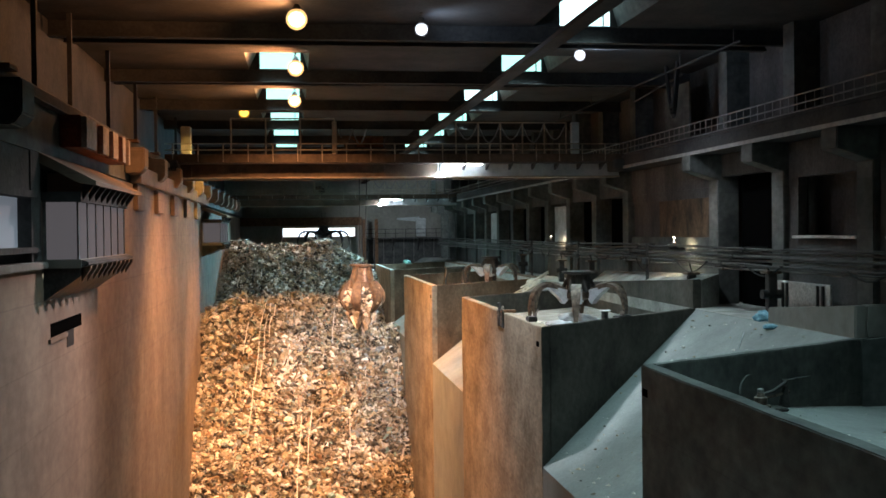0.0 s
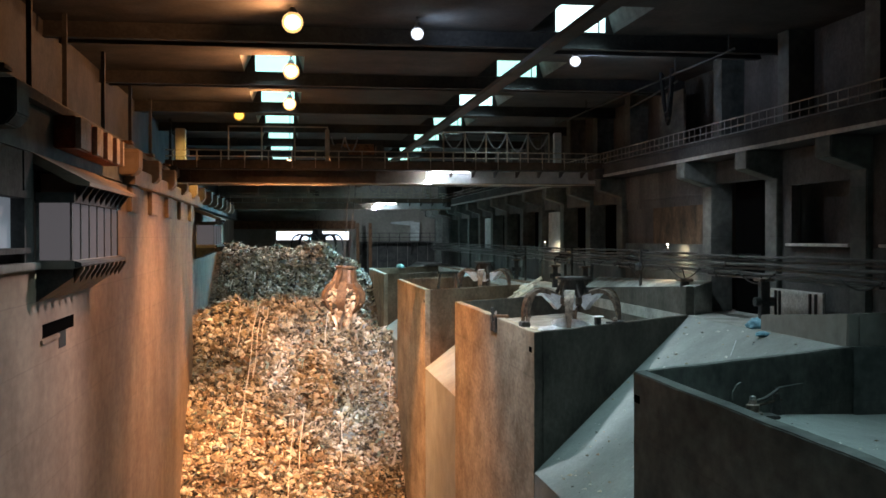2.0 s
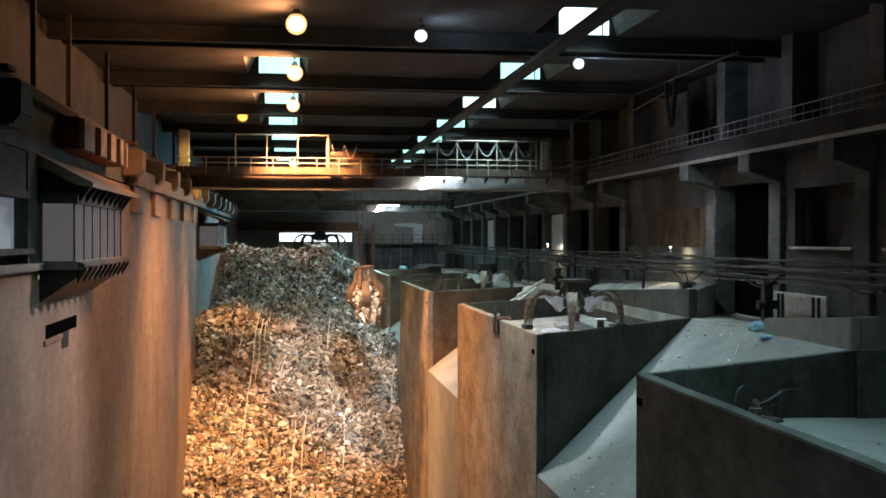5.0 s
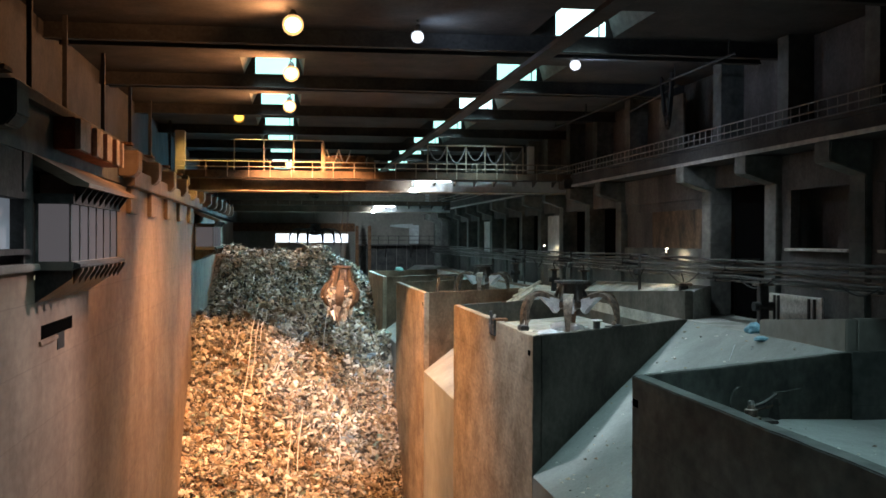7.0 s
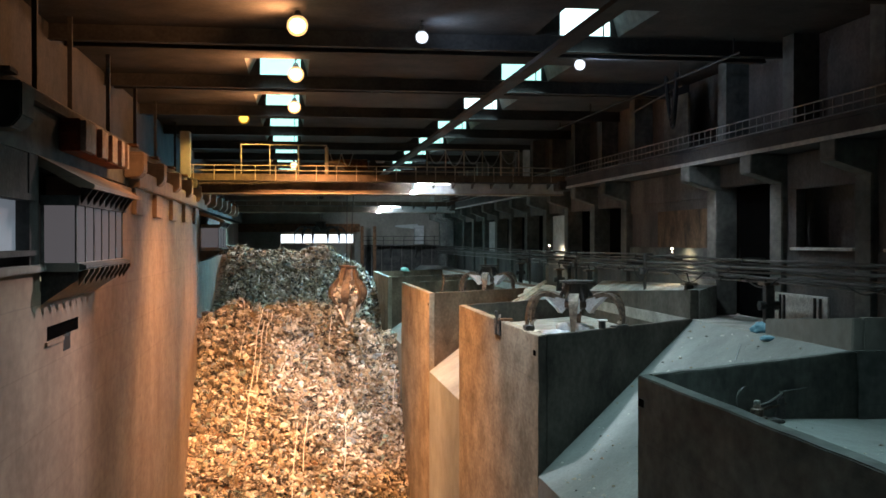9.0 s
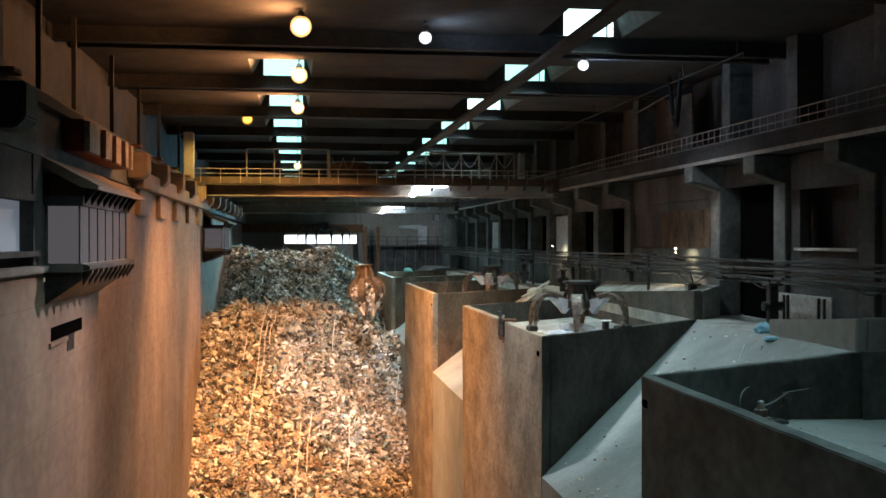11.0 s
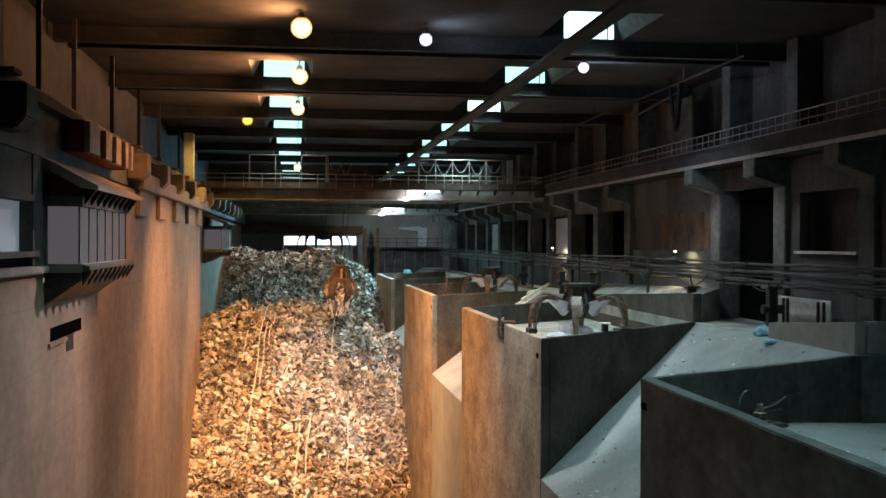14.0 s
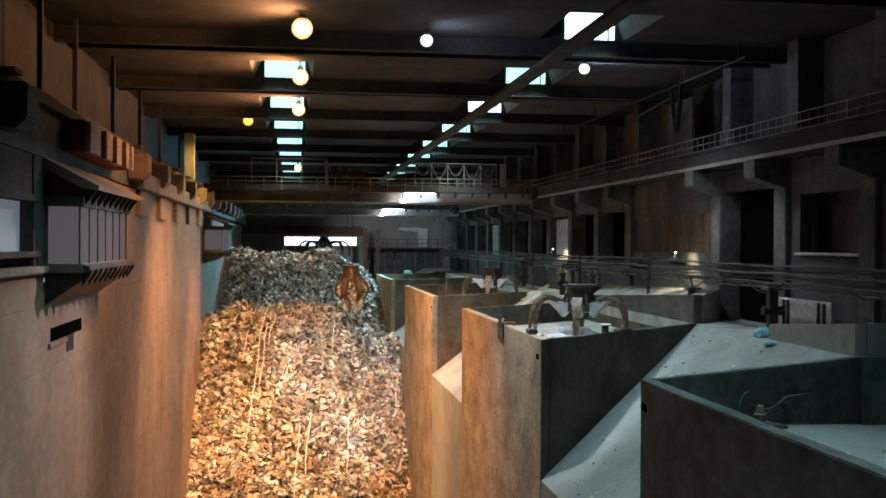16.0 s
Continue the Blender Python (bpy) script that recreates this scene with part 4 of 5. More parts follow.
# ---- fittings of the long wall ----
def build_cabin(y0, y1, wall, out, panes, label):
    """A glazed operator's bay standing out over the pit."""
    t = thing("control_cabin", label, "control cabin", "cabins on the pit wall")
    part("tray", profile(bmesh.new(), [(wall, -0.62), (out, -0.62), (out, -0.78), (wall, -1.25)], "y", y0, y1), "steel_dark", t)
    part("apron", profile(bmesh.new(), [(out, -0.45), (out + 0.16, -0.5), (out + 0.16, -0.56), (out, -0.6)], "y", y0, y1), "dark_concrete", t)
    for k in range(10):
        y = y0 + 0.1 + (y1 - y0 - 0.3) * k / 9
        part("tray_rib", profile(bmesh.new(), [(out + 0.003, -0.63), (out + 0.18, -0.57), (out + 0.18, -0.63), (out + 0.003, -0.9)], "y", y, y + 0.16), "rust_stained", t)
    part("sill", boxes((wall, out + 0.03, y0 - 0.03, y1, -0.62, -0.45)), "concrete", t)
    part("end_glass", boxes((wall + 0.05, out - 0.05, y0 + 0.02, y0 + 0.04, -0.45, 0.66)), "glow_cab_glass", t)
    glass = part("front_glass", boxes((out - 0.06, out - 0.04, y0 + 0.05, y1 - 0.05, -0.45, 0.66)), "glow_cab_glass", t)
    part("inner_wall", boxes((wall - 0.9, wall - 0.8, y0, y1, -0.62, 0.8)), "concrete", t)
    for k in range(panes + 1):
        y = y0 + (y1 - y0 - 0.08) * k / panes
        part("mullion", boxes((out - 0.05, out - 0.02, y, y + 0.1, -0.45, 0.66)), "steel_dark", glass)
    part("corner_post", boxes((wall, wall + 0.06, y0, y0 + 0.06, -0.45, 0.66)), "rail_steel", t)
    fascia = part("fascia", boxes((wall, out + 0.04, y0 - 0.04, y1 + 0.1, 0.66, 0.86)), "dark_concrete", t)
    for k in range(9):
        y = y0 + 0.15 + (y1 - y0 - 0.3) * k / 8
        part("rib", profile(bmesh.new(), [(out + 0.04, 0.7), (out + 0.26, 1.0), (out + 0.04, 1.06)], "y", y, y + 0.12), "dark_concrete", fascia)
    part("hood", profile(bmesh.new(), [(wall - 0.1, 1.65), (out + 0.34, 1.06), (out + 0.34, 0.98), (out + 0.02, 1.02), (wall - 0.1, 1.45)], "y", y0 - 0.1, y1 + 0.5), "pit_concrete", t)
    return t


def build_west_fittings():
    build_cabin(21.5, 27.2, LEFT, -4.12, 6, "glazed steel control cabin bulging from the pit wall")
    build_cabin(62.0, 68.5, LEFT - 0.4, -4.15, 3, "small far control cabin with lit windows")
    w = thing("window_2", "pale lit control room window in the long wall", "window", kind="structure")
    part("pane", boxes((LEFT - 0.3, LEFT - 0.27, 14.0, 18.8, -0.2, 0.72)), "cabin_pane", w)
    part("pane", boxes((LEFT - 0.3, LEFT - 0.27, 18.9, 20.7, -0.2, 0.72)), "cabin_pane", w)
    part("mullion", boxes((LEFT - 0.28, LEFT - 0.2, 18.8, 18.9, -0.25, 0.78)), "steel_dark", w)
    part("frame", boxes((LEFT - 0.25, LEFT + 0.02, 14.0, 21.1, 0.72, 0.85), (LEFT - 0.25, LEFT + 0.05, 14.0, 21.1, -0.3, -0.2)), "dark_concrete", w)
    part("ledge", soften(boxes((LEFT - 0.2, LEFT + 0.12, 8.0, 21.4, -0.62, -0.48)), 0.02), "concrete", w)
    structure("wall_pier", boxes((LEFT - 1.0, LEFT - 0.02, 20.7, 21.45, -0.55, 1.6), (LEFT - 1.0, LEFT - 0.02, 8, 14, -0.55, 1.6), (LEFT - 1.2, LEFT - 0.05, 8, 21.45, 0.85, 1.6)), "dark_concrete", "dark concrete pier beside the control window", "wall")
    # ledge and pilasters under the runway
    structure("wall_ledge", soften(boxes((LEFT - 0.1, LEFT + 0.28, 33.0, 58.5, 1.56, 2.08)), 0.03), "pit_concrete", "heavy concrete ledge under the runway", "ledge")
    for y in (33.2, 38.1, 43.1, 48.0, 53.0):
        structure("pilaster", soften(boxes((LEFT - 0.02, LEFT + 0.14, y, y + 1.9, 0.75, 1.55)), 0.03), "pit_concrete", "shallow stained concrete pilaster of the pit wall", "pilaster")
    # near-black sheets on the wall face, painted shade of a recess with a ledge
    r = thing("wall_recess", "near-black sheets for a shaded recess with a broken lower notch", "recess", kind="structure")
    part("opening", boxes((LEFT - 0.02, LEFT + 0.012, 22.0, 25.05, -2.0, -1.73)), "shade_black", r)
    part("notch", boxes((LEFT - 0.02, LEFT + 0.01, 23.5, 24.2, -2.35, -2.0)), "cable", r)
    part("lintel", boxes((LEFT - 0.02, LEFT + 0.05, 21.8, 23.4, -2.1, -2.02)), "pit_concrete", r)
    for y, z in ((26, 3.4), (30, 3.4), (36, 3.4), (42, 3.4), (48, 3.4), (56.0, 3.2)):
        structure("west_post", boxes((LEFT - 1.2, LEFT - 1.08, y, y + 0.14, 2.725, ROOF)), "soot_roof", "slim upright post above the runway", "post")
    rl = thing("guard_rail", "thin steel guard rail along the runway", "railing", "railings")
    for z in (3.0, 3.35):
        part("rail", tube(bmesh.new(), [(LEFT - 0.9, NEAR, z), (LEFT - 0.9, FAR, z)], 0.025, 6), "steel_dark", rl)
    for k in range(50):
        part("post", tube(bmesh.new(), [(LEFT - 0.9, 2 * k, 2.55), (LEFT - 0.9, 2 * k, 3.35)], 0.022, 5), "steel_dark", rl)


# ---- fittings of the tipping hall ----
def build_east_fittings():
    rl = thing("guard_rail", "pale steel guard rail on the crane walkway", "railing", "railings")
    for z in (3.15, 3.35, 3.6):
        part("rail", tube(bmesh.new(), [(COLS + 0.3, NEAR, z), (COLS + 0.3, FAR, z)], 0.022, 6), "rail_steel", rl)
    for k in range(150):
        part("baluster", tube(bmesh.new(), [(COLS + 0.3, 12 + 0.5 * k, 2.75), (COLS + 0.3, 12 + 0.5 * k, 3.6)], 0.016, 5), "rail_steel", rl)
    # pipes along the columns
    rng = random.Random(11)
    for i, (dx, z, r) in enumerate(((-0.15, -0.58, 0.04), (-0.05, -0.7, 0.03), (-0.2, -0.82, 0.05), (-0.1, -0.95, 0.03), (-0.22, -1.05, 0.04), (0.0, -1.2, 0.03), (-0.1, -1.13, 0.02))):
        pts = [(COLS + dx, y, z + rng.uniform(-0.03, 0.03)) for y in range(8, 100, 2)]
        t = thing("service_pipe", "dusty grey service pipe running past the columns", "pipe", "pipes along the columns")
        part("run", tube(bmesh.new(), pts, r, 8), "pipe_grey" if i % 2 else "steel_dark", t)
        for k in range(6):
            y = 10 + 9.9 * k + i * 0.4
            part("clamp", boxes((COLS + dx - r - 0.02, COLS + 0.5, y, y + 0.06, z - r - 0.05, z + r + 0.02)), "steel_dark", t)
    for y in (38.4, 48.2, 58.0):
        t = thing("pipe_stand", "dark steel stand carrying the service pipes", "stand", "stands under the pipes")
        part("upright", soften(boxes((COLS - 0.3, COLS - 0.2, y, y + 0.1, TOP - 0.02, -0.5)), 0.01), "steel_dark", t)
        part("valve", lathe(bmesh.new(), [(0.05, 0), (0.16, 0.05), (0.16, 0.22), (0.06, 0.3)], 10, (COLS - 0.35, y, -1.3)), "steel_dark", t)
    # infill between the columns
    for i in range(-5, 13):
        y = 29.55 + 4.88 * i + 0.76
        foot = TOP - 0.02 if y > 24.3 else INNER
        if i == 2:
            continue
        if i == 0:
            # tall passage, its shade given by a near-black back sheet
            t = thing("passage", "tall passage between two columns, closed by a black sheet for shade", "passage", kind="structure")
            part("back", boxes((COLS + 1.7, COLS + 1.75, y, y + 4.07, foot, RAIL)), "shade_black", t)
            part("lintel", boxes((COLS + 1.0, COLS + 1.4, y, y + 4.07, 1.75, RAIL - 0.03)), "dark_concrete", t)
            continue
        span = 4.07 if i != 1 else 8.95
        t = thing("bay_infill", "wide sooty wall panel with a stained lower strip" if i == 1 else "recessed dark wall panel with an opening between columns", "wall panel", "panels between the columns")
        part("dado", soften(boxes((COLS + 1.0, COLS + 1.25, y, y + span, foot, -0.3 if i < 3 else -0.95)), 0.02), "sooty_tinted_concrete" if i == 1 else "dark_concrete", t)
        part("head", boxes((COLS + 1.02, COLS + 1.25, y, y + span, 1.45, RAIL - 0.03)), "dark_concrete", t)
        if i == 1:
            part("board", soften(boxes((COLS + 1.05, COLS + 1.15, y + 0.3, y + 5.6, -0.29, 1.1)), 0.02), "rust_stained", t, "closed rust-stained panel")
            part("board", soften(boxes((COLS + 1.1, COLS + 1.2, y + 5.7, y + 8.9, -0.29, 1.44)), 0.02), "dark_concrete", t, "soot-black closed panel")
            part("top_rim", soften(boxes((COLS + 1.03, COLS + 1.2, y + 0.2, y + 8.9, 1.1, 1.44)), 0.02), "dark_concrete", t)
            continue
        if i < 3:
            part("sill", soften(boxes((COLS + 0.82, COLS + 1.25, y + 0.02, y + 3.5, -0.29, -0.21)), 0.015), "plate_white", t, "pale dusty sill")
            part("jamb", boxes((COLS + 1.02, COLS + 1.25, y + 3.5, y + 4.07, -0.29, 1.44)), "dark_concrete", t)
        elif i in (5, 9):
            part("board", soften(boxes((COLS + 1.08, COLS + 1.16, y + 0.2, y + 3.4, -0.94, 1.3)), 0.01), "pale_paint", t, "pale grey closed panel")
        else:
            # black sheet stands in for the shade inside the opening
            part("back", boxes((COLS + 1.6, COLS + 1.65, y, y + 4.07, -0.94, 1.44)), "shade_black", t, "black sheet for the shade in the opening")
    for y in (36.6, 55.2):
        t = thing("wall_lamp", "small bulkhead floodlight on the pipes lighting the wall", "lamp", "wall floodlights")
        part("bracket", soften(boxes((COLS - 0.05, COLS + 0.5, y - 0.06, y + 0.06, -0.72, -0.66)), 0.01), "steel_dark", t)
        part("lens", lathe(bmesh.new(), [(0.01, -0.02), (0.035, -0.012), (0.035, 0.012), (0.01, 0.02)], 12, (COLS + 0.25, y + 0.35, -0.3)), "wall_bulb", t, "glowing warm lens")
        part("can", tube(bmesh.new(), [(COLS - 0.1, y - 0.2, -0.55), (COLS + 0.15, y - 0.05, -0.62)], 0.12, 10), "steel_dark", t)
        part("arm", tube(bmesh.new(), [(COLS + 0.25, y + 0.35, -0.4), (COLS + 0.25, y, -0.68)], 0.03, 6), "steel_dark", t)
    t = thing("white_panel", "pale chipped panel with dark bars behind the pipes", "panel")
    part("sheet", soften(boxes((COLS + 0.6, COLS + 0.66, 26.3, 29.4, TOP - 0.02, -1.5)), 0.01), "plate_white", t)
    for y in (26.6, 26.9, 28.7, 28.95):
        part("bar", boxes((COLS + 0.54, COLS + 0.59, y, y + 0.08, TOP, -1.55)), "steel_dark", t)
    # drooping cables between the stands
    for k in range(7):
        ya, span, sag = 22.0 + 5.3 * k, 1.8 + 0.5 * (k % 3), 0.2 + 0.08 * (k % 4)
        c = thing("drooping_cable", "thin black cable drooping under the pipes", "cable", "cables along the columns")
        pts = [(COLS - 0.28, ya + span * j / 10, -1.05 - sag * math.sin(math.pi * j / 10)) for j in range(11)]
        part("cable", tube(bmesh.new(), pts, 0.022, 6), "cable", c)
        part("tie", boxes((COLS - 0.31, COLS - 0.1, ya - 0.03, ya + 0.03, -1.08, -1.02)), "steel_dark", c)
    # gate drives beside the chutes
    for y, h in ((27.9, 1.25), (33.9, 1.0), (46.0, 1.1), (51.4, 1.0), (60.5, 1.1)):
        g = thing("gate_drive", "dark greasy gate drive post beside the chute", "machine", "gate drives")
        part("post", soften(boxes((BACK + 0.35, BACK + 0.6, y, y + 0.25, TOP - 0.021, TOP + h)), 0.02), "steel_dark", g)
        part("cap", soften(boxes((BACK + 0.25, BACK + 0.7, y - 0.1, y + 0.35, TOP + h, TOP + h + 0.08)), 0.015), "worn_steel", g)
        part("motor", tube(bmesh.new(), [(BACK + 0.2, y + 0.12, TOP + h * 0.55), (BACK + 0.75, y + 0.12, TOP + h * 0.55)], 0.13, 12), "steel_dark", g)
        part("conduit", tube(bmesh.new(), [(BACK + 0.6, y + 0.2, TOP + h * 0.8), (COLS - 0.2, y + 0.4, -1.1)], 0.025, 6), "cable", g)
    t = thing("wall_board", "pale grey board on the upper wall behind the cables", "panel")
    part("sheet", soften(boxes((WALL - 0.9, WALL - 0.82, 37.6, 40.2, RAIL + 0.26, ROOF - 0.6)), 0.01), "sooty_tinted_concrete", t)
    # hanging cable loops under the roof
    t = thing("cable_loops", "thick black cables hanging in loops by the wall", "cable")
    for k in range(3):
        pts = [(COLS - 0.2 + 0.12 * k, 35.3 + 1.1 * j / 10 + 0.25 * k, 5.75 - (1.5 + 0.15 * k) * math.sin(math.pi * j / 10)) for j in range(11)]
        part("cable", tube(bmesh.new(), pts, 0.06, 8), "cable", t)
    part("sheave_arm", tube(bmesh.new(), [(COLS - 0.1, 40.3, 4.95), (COLS + 0.1, 35.5, 5.35)], 0.04, 6), "steel_dark", t)
    part("carrier", tube(bmesh.new(), [(COLS - 0.2, 30.0, 5.5), (COLS - 0.2, 52.0, 5.5)], 0.04, 6), "soot_roof", t)
    for y in (30.5, 35.0, 40, 46, 51.5):
        part("hanger", tube(bmesh.new(), [(COLS - 0.2, y, 5.5), (COLS - 0.2, y, ROOF)], 0.03, 6), "steel_dark", t)


def build_end_gallery():
    t = thing("end_gallery", "dark steel gallery on the end wall", "gallery")
    part("deck", soften(boxes((6.6, 14.8, FAR - 1.6, FAR - 0.003, -0.62, -0.5)), 0.01), "steel_dark", t)
    for k in range(9):
        part("post", boxes((6.7 + k, 6.76 + k, FAR - 1.58, FAR - 1.52, -0.5, 0.3)), "steel_dark", t)
    for z in (-0.1, 0.3):
        part("rail", boxes((6.6, 14.8, FAR - 1.6, FAR - 1.55, z, z + 0.05)), "steel_dark", t)
    for x in (7.0, 9.5, 12.0):
        part("strut", profile(bmesh.new(), [(FAR - 1.5, -0.63), (FAR - 0.003, -0.63), (FAR - 0.003, -1.9)], "x", x, x + 0.12), "steel_dark", t)
    b = thing("end_skirt", "dark steel sheeting below the gallery", "panel")
    for k in range(8):
        part("sheet", soften(boxes((6.7 + k, 7.66 + k, FAR - 0.12, FAR - 0.06, -5.0, -0.64)), 0.01), "steel_dark", b)
    d = thing("air_duct", "pale sheet-metal duct with a bent arm", "duct")
    part("trunk", soften(boxes((11.9, 12.8, FAR - 0.9, FAR - 0.1, -0.4, 1.4)), 0.03), "pale_paint", d)
    part("arm", soften(profile(bmesh.new(), [(10.0, 1.25), (12.2, 1.05), (12.2, 1.55), (10.0, 1.42)], "y", FAR - 0.85, FAR - 0.3), 0.02), "girder_grey", d)
    for x in (6.4, 7.6):
        c = thing("end_post", "rusty upright post at the pit's end", "post", "posts at the pit's end")
        part("shaft", soften(boxes((x, x + 0.3, FAR - 3.3, FAR - 3.0, FLOOR, 1.3)), 0.02), "rust", c)
    w = thing("end_beam", "rusty brown beam across the end of the hall", "beam")
    part("web", soften(boxes((LEFT - 0.4, 6.5, FAR - 0.8, FAR - 0.4, 0.75, 1.55)), 0.02), "rust", w)


# ---- loose things on the dividers and chutes ----
def crumpled(name, label, category, x, y, z, r, material, seed, flat=0.6):
    rng = random.Random(seed)
    bm = bmesh.new()
    bmesh.ops.create_icosphere(bm, subdivisions=3, radius=r)
    for v in bm.verts:
        n = noise.noise(Vector(v.co * 3.2 / r) * 0.7 + Vector((seed, 0, 0))) + 0.5 * noise.noise(Vector(v.co * 3 / r) * 1.6)
        v.co *= 1 + 0.42 * n
        v.co.z *= flat
        v.co.z = max(v.co.z, -r * flat * 0.55)
    me = finish(name, bm, material, True)
    ob = tagged(new(name, me), label, category)
    ob.matrix_basis = at(x, y, z + r * flat * 0.5)
    return ob


def chute_z(x):
    return -6.15 + (x - EDGE) / (BACK - EDGE) * (TOP + 6.13)


def build_loose():
    crumpled("plastic_bag", "crumpled blue plastic bag at the top of the chute", "bag", 12.7, 27.8, TOP - 0.02, 0.28, "blue_bag", 2)
    crumpled("plastic_bag", "torn light blue plastic bag on the chute", "bag", 12.35, 26.7, chute_z(12.3), 0.2, "blue_bag", 3, 0.4)
    crumpled("plastic_bag", "crumpled turquoise bag on the parapet", "bag", 9.0, 86.9, TOP - 0.06, 0.34, "teal_bag", 5)
    rng = random.Random(21)
    for k in range(16):
        x = 10.7 + 1.7 * rng.random()
        y = 52.0 + (x - 10.7) * 0.9 + rng.uniform(-0.8, 0.9)
        w = rng.uniform(0.3, 0.6)
        bm = soften(boxes((-w, w, -0.13, 0.13, -0.025, 0.025)), 0.008)
        ob = tagged(new("board", finish("board", bm, "paper", False)), "pale dusty board dumped on the chute", "board", "boards on the chute")
        ob.matrix_basis = at(x, y, chute_z(x) + 0.06 + 0.05 * (k % 6), rng.uniform(-6, 6), -26 + rng.uniform(-5, 5), rng.uniform(-18, 18))
    for k in range(9):
        x = 10.6 + 0.22 * k
        crumpled("paper_heap", "crumpled white sheet on the chute", "sheet", min(x, 12.3), 52.4 + (x - 10.6) * 0.9 + rng.uniform(-0.8, 0.8), chute_z(min(x, 12.3)), rng.uniform(0.2, 0.42), "paper" if k % 2 else "plate_white", 30 + k, 0.4)
    for k, (x, y) in enumerate(((9.6, 36.4), (10.3, 36.9), (8.9, 35.8))):
        crumpled("tarpaulin", "white crumpled sheet under the parked grab", "sheet", x, y, INNER, 0.5 if k else 0.6, "plate_bright", 50 + k, 0.3 if k else 0.5)
    t = thing("clamp_bracket", "rusty steel bracket hooked over the pit wall", "bracket")
    y = 32.2
    part("plate", soften(boxes((EDGE - 0.05, EDGE - 0.003, y, y + 0.95, TOP - 0.45, TOP + 0.05)), 0.01), "steel_dark", t)
    for dy in (0.1, 0.6):
        part("bolt_strip", boxes((EDGE - 0.09, EDGE - 0.053, y + dy, y + dy + 0.12, TOP - 0.4, TOP - 0.1)), "worn_steel", t)
    part("lug", tube(bmesh.new(), [(EDGE - 0.02, y + 0.35, TOP - 0.1), (EDGE - 0.1, y + 0.35, TOP + 0.3)], 0.06, 8), "steel_dark", t)
    part("hook", soften(boxes((EDGE - 0.06, EDGE + 0.4, y + 0.1, y + 0.4, TOP + 0.003, TOP + 0.08)), 0.01), "rust", t)
    part("pin", tube(bmesh.new(), [(EDGE - 0.1, y - 0.1, TOP + 0.1), (EDGE + 0.1, y + 0.7, TOP + 0.14)], 0.04, 6), "worn_steel", t)
    t = thing("grease_can", "small dark can with a pale lid on the parapet", "can", m=at(8.62, 29.3, TOP))
    part("body", lathe(bmesh.new(), [(0.09, 0), (0.1, 0.02), (0.1, 0.2), (0.09, 0.22)], 14), "steel_dark", t)
    part("lid", lathe(bmesh.new(), [(0.16, 0.221), (0.17, 0.235), (0.16, 0.25), (0.03, 0.26)], 16), "plate_white", t, "pale round lid")
    t = thing("limit_switch", "small dark switch box on the parapet", "switch box", m=at(6.45, 29.0, TOP))
    part("case", soften(boxes((-0.12, 0.12, -0.2, 0.25, 0.0, 0.14)), 0.02), "steel_dark", t)
    part("arm", tube(bmesh.new(), [(0.05, 0.1, 0.12), (0.25, 0.2, 0.3)], 0.025, 6), "worn_steel", t)
    t = thing("rim_fitting", "low greasy steel fitting bolted on the parapet", "fitting", m=at(9.3, 29.87, TOP))
    part("plate", soften(boxes((-0.3, 0.35, -0.1, 0.12, 0.0, 0.05)), 0.01), "steel_dark", t, m=at(0, 0, 0, 0, 0, 40))
    part("knob", lathe(bmesh.new(), [(0.07, 0.05), (0.08, 0.1), (0.05, 0.16)], 10), "worn_steel", t)
    rng = random.Random(91)
    for k in range(7):
        x = 8.0 + 2.2 * rng.random()
        crumpled("cardboard_scrap", "flattened brown cardboard scrap under the parked grab", "cardboard", x, 33.5 + 3.5 * rng.random() + (x - 8) * 0.5, INNER, rng.uniform(0.2, 0.4), "paper" if k % 3 else "rust", 120 + k, 0.22)
    # black blocks at the wall face, painted shade of small slots
    for yb, zb in ((27.5, -3.05), (19.35 - 0.6, -3.05), (49.9, -3.1)):
        r = structure("wall_slot", boxes((EDGE - 0.01, EDGE + 0.06, yb, yb + 0.28, zb, zb + 0.14)), "shade_black", "small black block for a shaded slot near the wall's corner", "slot")
    # hatch gear on the nearest platform
    t = thing("hatch_gear", "dark greasy hatch gear with a lever beside the parapet", "machine", m=at(9.02, 19.98, -3.56))
    part("base", soften(boxes((-0.25, 0.5, -0.2, 0.25, -0.03, 0.04)), 0.02), "steel_dark", t)
    drum = part("drum", lathe(bmesh.new(), [(0.2, 0), (0.2, 0.05), (0.13, 0.07), (0.13, 0.2), (0.09, 0.22), (0.06, 0.3)], 16), "worn_steel", t, m=at(0, 0, 0.04))
    part("nut", lathe(bmesh.new(), [(0.07, 0.3), (0.07, 0.36), (0.03, 0.38)], 6), "rail_steel", drum)
    part("lever", tube(bmesh.new(), [(0.02, 0.05, 0.28), (0.3, 0.1, 0.34), (0.62, 0.2, 0.5)], 0.035, 7), "steel_dark", t)
    part("rod", tube(bmesh.new(), [(0.1, 0.1, 0.2), (0.7, 0.22, 0.3)], 0.03, 6), "worn_steel", t)
    part("frame", soften(profile(bmesh.new(), [(0.45, 0.0), (0.68, 0.0), (0.64, 0.42), (0.58, 0.42)], "y", 0.15, 0.25), 0.01), "steel_dark", t)
    t = thing("round_cover", "round concrete cover leaning on the parapet", "cover")
    bm = lathe(bmesh.new(), [(0.02, -0.02), (0.29, -0.02), (0.29, 0.02), (0.02, 0.02)], 28)
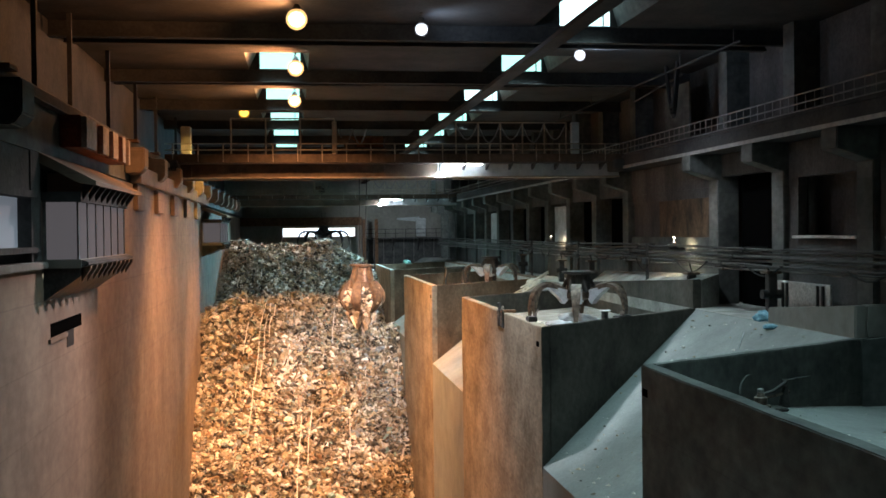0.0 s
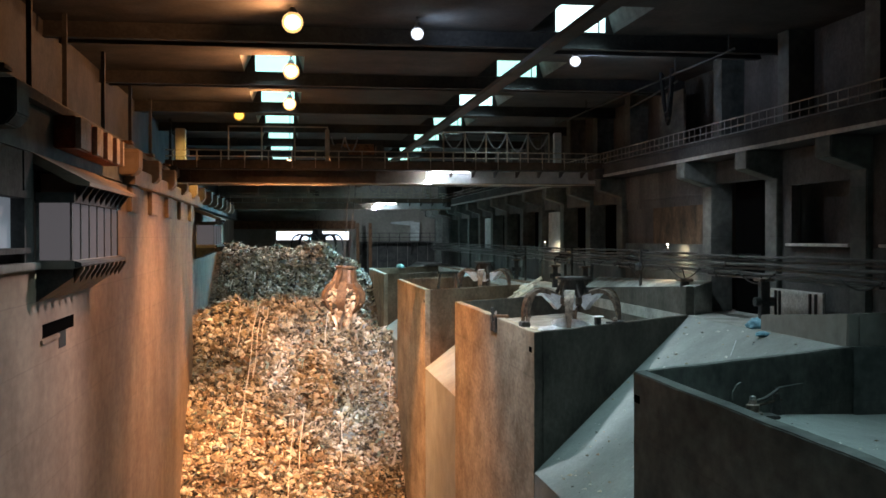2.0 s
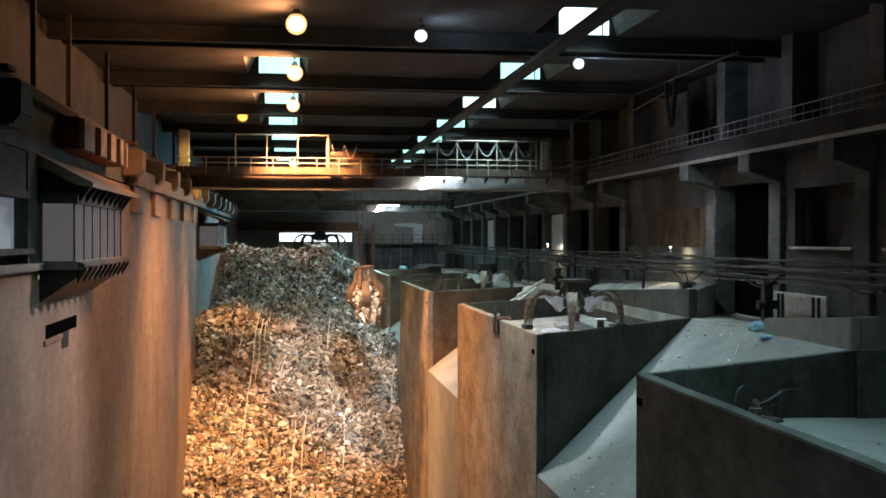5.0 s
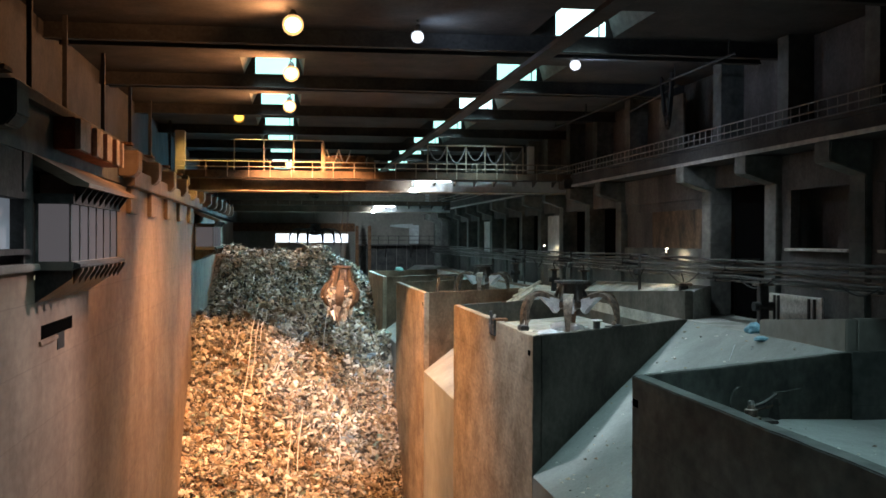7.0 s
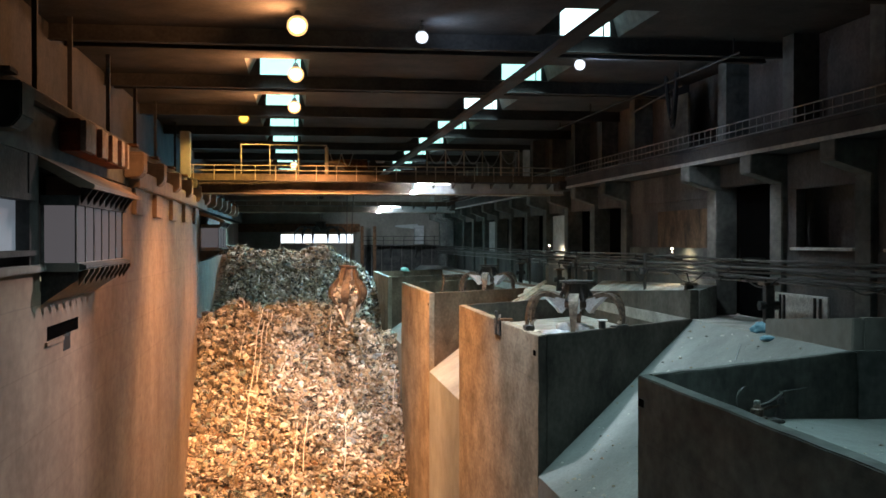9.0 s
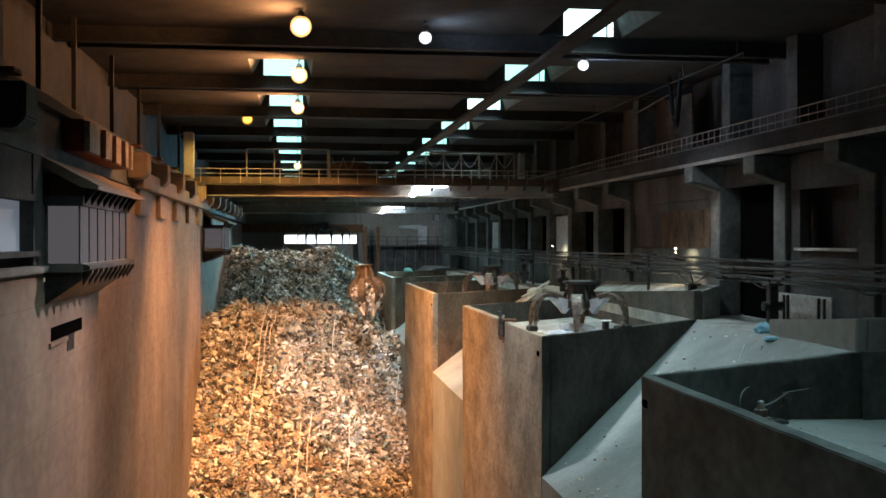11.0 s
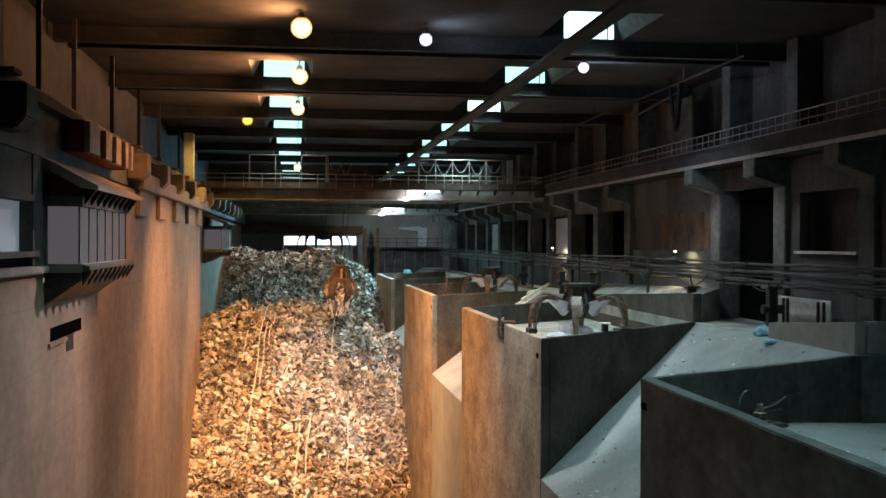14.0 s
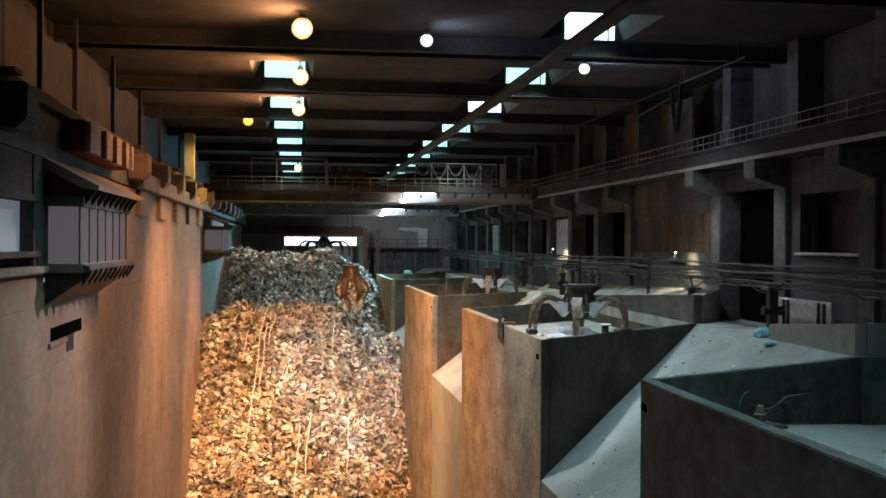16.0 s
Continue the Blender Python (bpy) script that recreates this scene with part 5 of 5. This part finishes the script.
    part("disc", bm, "sooty_tinted_concrete", t, m=at(8.9, 20.26, -3.2, 90, 0, 29.7))
    t = thing("parapet_plate", "stained flat steel plate leaning on the parapet", "plate")
    part("plate", soften(boxes((-0.5, 0.5, -0.02, 0.02, -0.3, 0.3)), 0.01), "sooty_tinted_concrete", t, m=at(10.25, 21.02, -3.4, 4, 0, 29.7))
    # pale rods that stand in for shiny glints on the chute
    for x, y, l in ((7.35, 20.9, 0.5), (7.0, 20.45, 0.35), (11.4, 26.6, 0.9)):
        w = tagged(new("wire", finish("wire", tube(bmesh.new(), [(x, y, chute_z(x) + 0.03), (x + l * 0.6, y + l, chute_z(x + l * 0.6) + 0.03)], 0.012, 6), "pale_steel")), "thin pale rod drawn as a shiny glint on the chute", "wire", "wires on the chute")
    t = thing("trestle", "dark steel trestle standing on the platform", "trestle")
    for x, y, dx in ((7.3, 51.6, -0.25), (8.2, 52.4, 0.25)):
        for s in (-0.3, 0.3):
            part("leg", tube(bmesh.new(), [(x + dx, y + s, INNER), (x, y, INNER + 1.55)], 0.05, 6), "steel_dark", t)
    part("beam", tube(bmesh.new(), [(7.2, 51.5, INNER + 1.55), (8.3, 52.5, INNER + 1.55)], 0.06, 6), "steel_dark", t)
    # scattered crumbs on the chute and the near platform
    rng = random.Random(77)
    verts, faces = [], []
    for k in range(420):
        if k < 330:
            x = EDGE + 0.3 + (BACK - EDGE - 0.4) * rng.random() ** 1.3
            y = 19.3 + (x - EDGE) * 0.84 + 7.6 * rng.random() ** (1.6 if x < 9 else 1)
            z = chute_z(x) + 0.01
        else:
            x = rng.uniform(7.4, 12.0)
            y = rng.uniform(13.0, 17.9 + (x - EDGE) * 0.57)
            z = INNER - 0.118 * (x - 6.58) + 0.01
        r = 0.012 + 0.06 * rng.random() ** 3
        b = len(verts)
        verts += [Vector((x + r * rng.uniform(0.5, 1.6) * dx, y + r * rng.uniform(0.5, 1.6) * dy, z + r * 0.6 * dz)) for dx, dy, dz in ((1, 0, 0), (-1, 0, 0), (0, 1, 0), (0, -1, 0), (0, 0, 1), (0, 0, -0.5))]
        faces += [tuple(b + i for i in f) for f in ((0, 2, 4), (2, 1, 4), (1, 3, 4), (3, 0, 4), (2, 0, 5), (1, 2, 5), (3, 1, 5), (0, 3, 5))]
    tagged(loose("crumbs", verts, faces, "refuse"), "small crumbs and grit scattered on the concrete", "debris", kind="stuff")
    # pale straps over the refuse
    rng = random.Random(8)
    for x, y, n, k in ((-1.6, 61.5, 13, 0.75), (-1.35, 61.3, 8, 0.7), (-1.1, 61.4, 6, 0.6), (0.2, 55.0, 5, 0.8), (0.75, 56.0, 5, 0.6), (2.9, 58.5, 5, 0.7), (-2.5, 58.3, 4, 0.5), (2.2, 62.6, 3, 0.5), (6.05, 64.0, 6, 0.4)):
        verts, faces = [], []
        for i in range(n * 2 + 1):
            yy = y - i * k * 0.5
            xx = x + 0.03 * math.sin(i * 0.7 + x) - 0.03 * i
            z = max(refuse_height(xx, yy), refuse_height(xx, yy + 0.3)) + 0.2
            verts += [Vector((xx - 0.022, yy, z)), Vector((xx + 0.022, yy, z + 0.01))]
            if i:
                b = 2 * i
                faces.append((b - 2, b - 1, b + 1, b))
        ob = tagged(loose("strap", verts, faces, "pale_strap"), "long pale plastic strap trailing over the refuse", "strap", "straps on the refuse")
        ob.modifiers.new("thick", "SOLIDIFY").thickness = 0.02


M["wall_bulb"] = mat("wall_bulb", (1, 0.9, 0.75), 0.5, emit=(1.0, 0.86, 0.62), strength=18)
M["pale_strap"] = mat("pale_strap", (0.7, 0.65, 0.58), 0.5)
build_shell()
build_roof()
build_lamps()
build_blocks()
build_runways()
M["wet_refuse"] = trash_mat("wet_refuse", [(0, (0.3, 0.26, 0.2)), (0.25, (0.07, 0.06, 0.05)), (0.45, (0.5, 0.44, 0.36)), (0.62, (0.04, 0.04, 0.035)), (0.75, (0.75, 0.7, 0.62))])
M["refuse"] = trash_mat("refuse", [(0, (0.5, 0.46, 0.38)), (0.13, (0.22, 0.185, 0.14)), (0.28, (0.64, 0.61, 0.55)), (0.4, (0.36, 0.3, 0.22)), (0.52, (0.07, 0.065, 0.06)), (0.66, (0.5, 0.43, 0.31)), (0.76, (0.82, 0.80, 0.77)), (0.9, (0.3, 0.36, 0.42)), (0.95, (0.42, 0.28, 0.2)), (0.975, (0.3, 0.44, 0.42))])
M["refuse_base"] = mat("refuse_base", (0.05, 0.04, 0.03), 0.9, 0, (0.3, 0.25, 0.2), 3.0, 0.8, 8, contrast=(0.4, 0.6))
build_refuse()
build_west_fittings()
build_east_fittings()
build_loose()
build_end_gallery()
crane = bridge("crane_bridge", "travelling crane bridge with walkway and railings over the pit", at(0, 43, RAIL), 5.75)
far_crane = bridge("crane_bridge", "second parked crane bridge far down the hall", at(0, 88, RAIL), 6.9)
hoist = trolley(at(2.6, 43, RAIL))
hung = grab("crane_grab", "rusty closed grab full of refuse on ropes", False, at(2.6, 44.4, RAIL + 1.2), True, "grab_rust", rope=5.0)
far_grab = grab("crane_grab", "dark open grab hanging far down the pit", True, at(2.4, 95, 2.0), False, "steel_dark", rope=1.2, wide=1.45)
grab("crane_grab", "worn open grab standing on the divider platform", True, at(9.8, 36.5, INNER + 1.88), False, "worn_steel", wide=1.1)
grab("crane_grab", "second worn open grab standing on a divider platform", True, at(11.0, 60.0, INNER + 1.88), False, "worn_steel")


def motions():
    walk(crane, [(t, at(0, 43 + t, RAIL)) for t in (0, 4, 8, 12, 16)])
    walk(hoist, [(t, at(2.85, 43 + t, RAIL)) for t in (0, 4, 8, 12, 16)])
    # the load swings under the trolley with a period of about 6.4 s
    swing = [(0, 2.71), (0.5, 2.45), (1, 2.3), (1.5, 2.25), (2, 2.34), (2.5, 2.55), (3, 2.85), (3.5, 3.13), (4, 3.36), (4.6, 3.45), (5.2, 3.38), (5.8, 3.14), (6.5, 2.74), (7, 2.49), (7.5, 2.37), (8, 2.36), (8.5, 2.47), (9, 2.70),
             (9.6, 3.04), (10.2, 3.38), (10.8, 3.57), (11.5, 3.54), (12, 3.34), (12.5, 3.04), (13, 2.75), (13.5, 2.5), (14, 2.36), (14.5, 2.39), (15, 2.54), (15.5, 2.79), (16, 3.1)]
    walk(hung, [(t, at(2.85, 44.4 + t, RAIL + 1.2, 0, -math.degrees(math.atan2(x - 2.85, 6.2)), 15 * math.sin(t * 0.3))) for t, x in swing])
    walk(far_grab, [(0, at(2.5, 95, 1.85)), (4, at(2.5, 95, 1.85)), (7, at(2.4, 95, 2.55)), (10, at(2.4, 95, 2.8)), (13, at(2.4, 95, 2.7)), (14, at(2.4, 95, 2.35)), (16, at(2.4, 95, 1.75))])


motions()
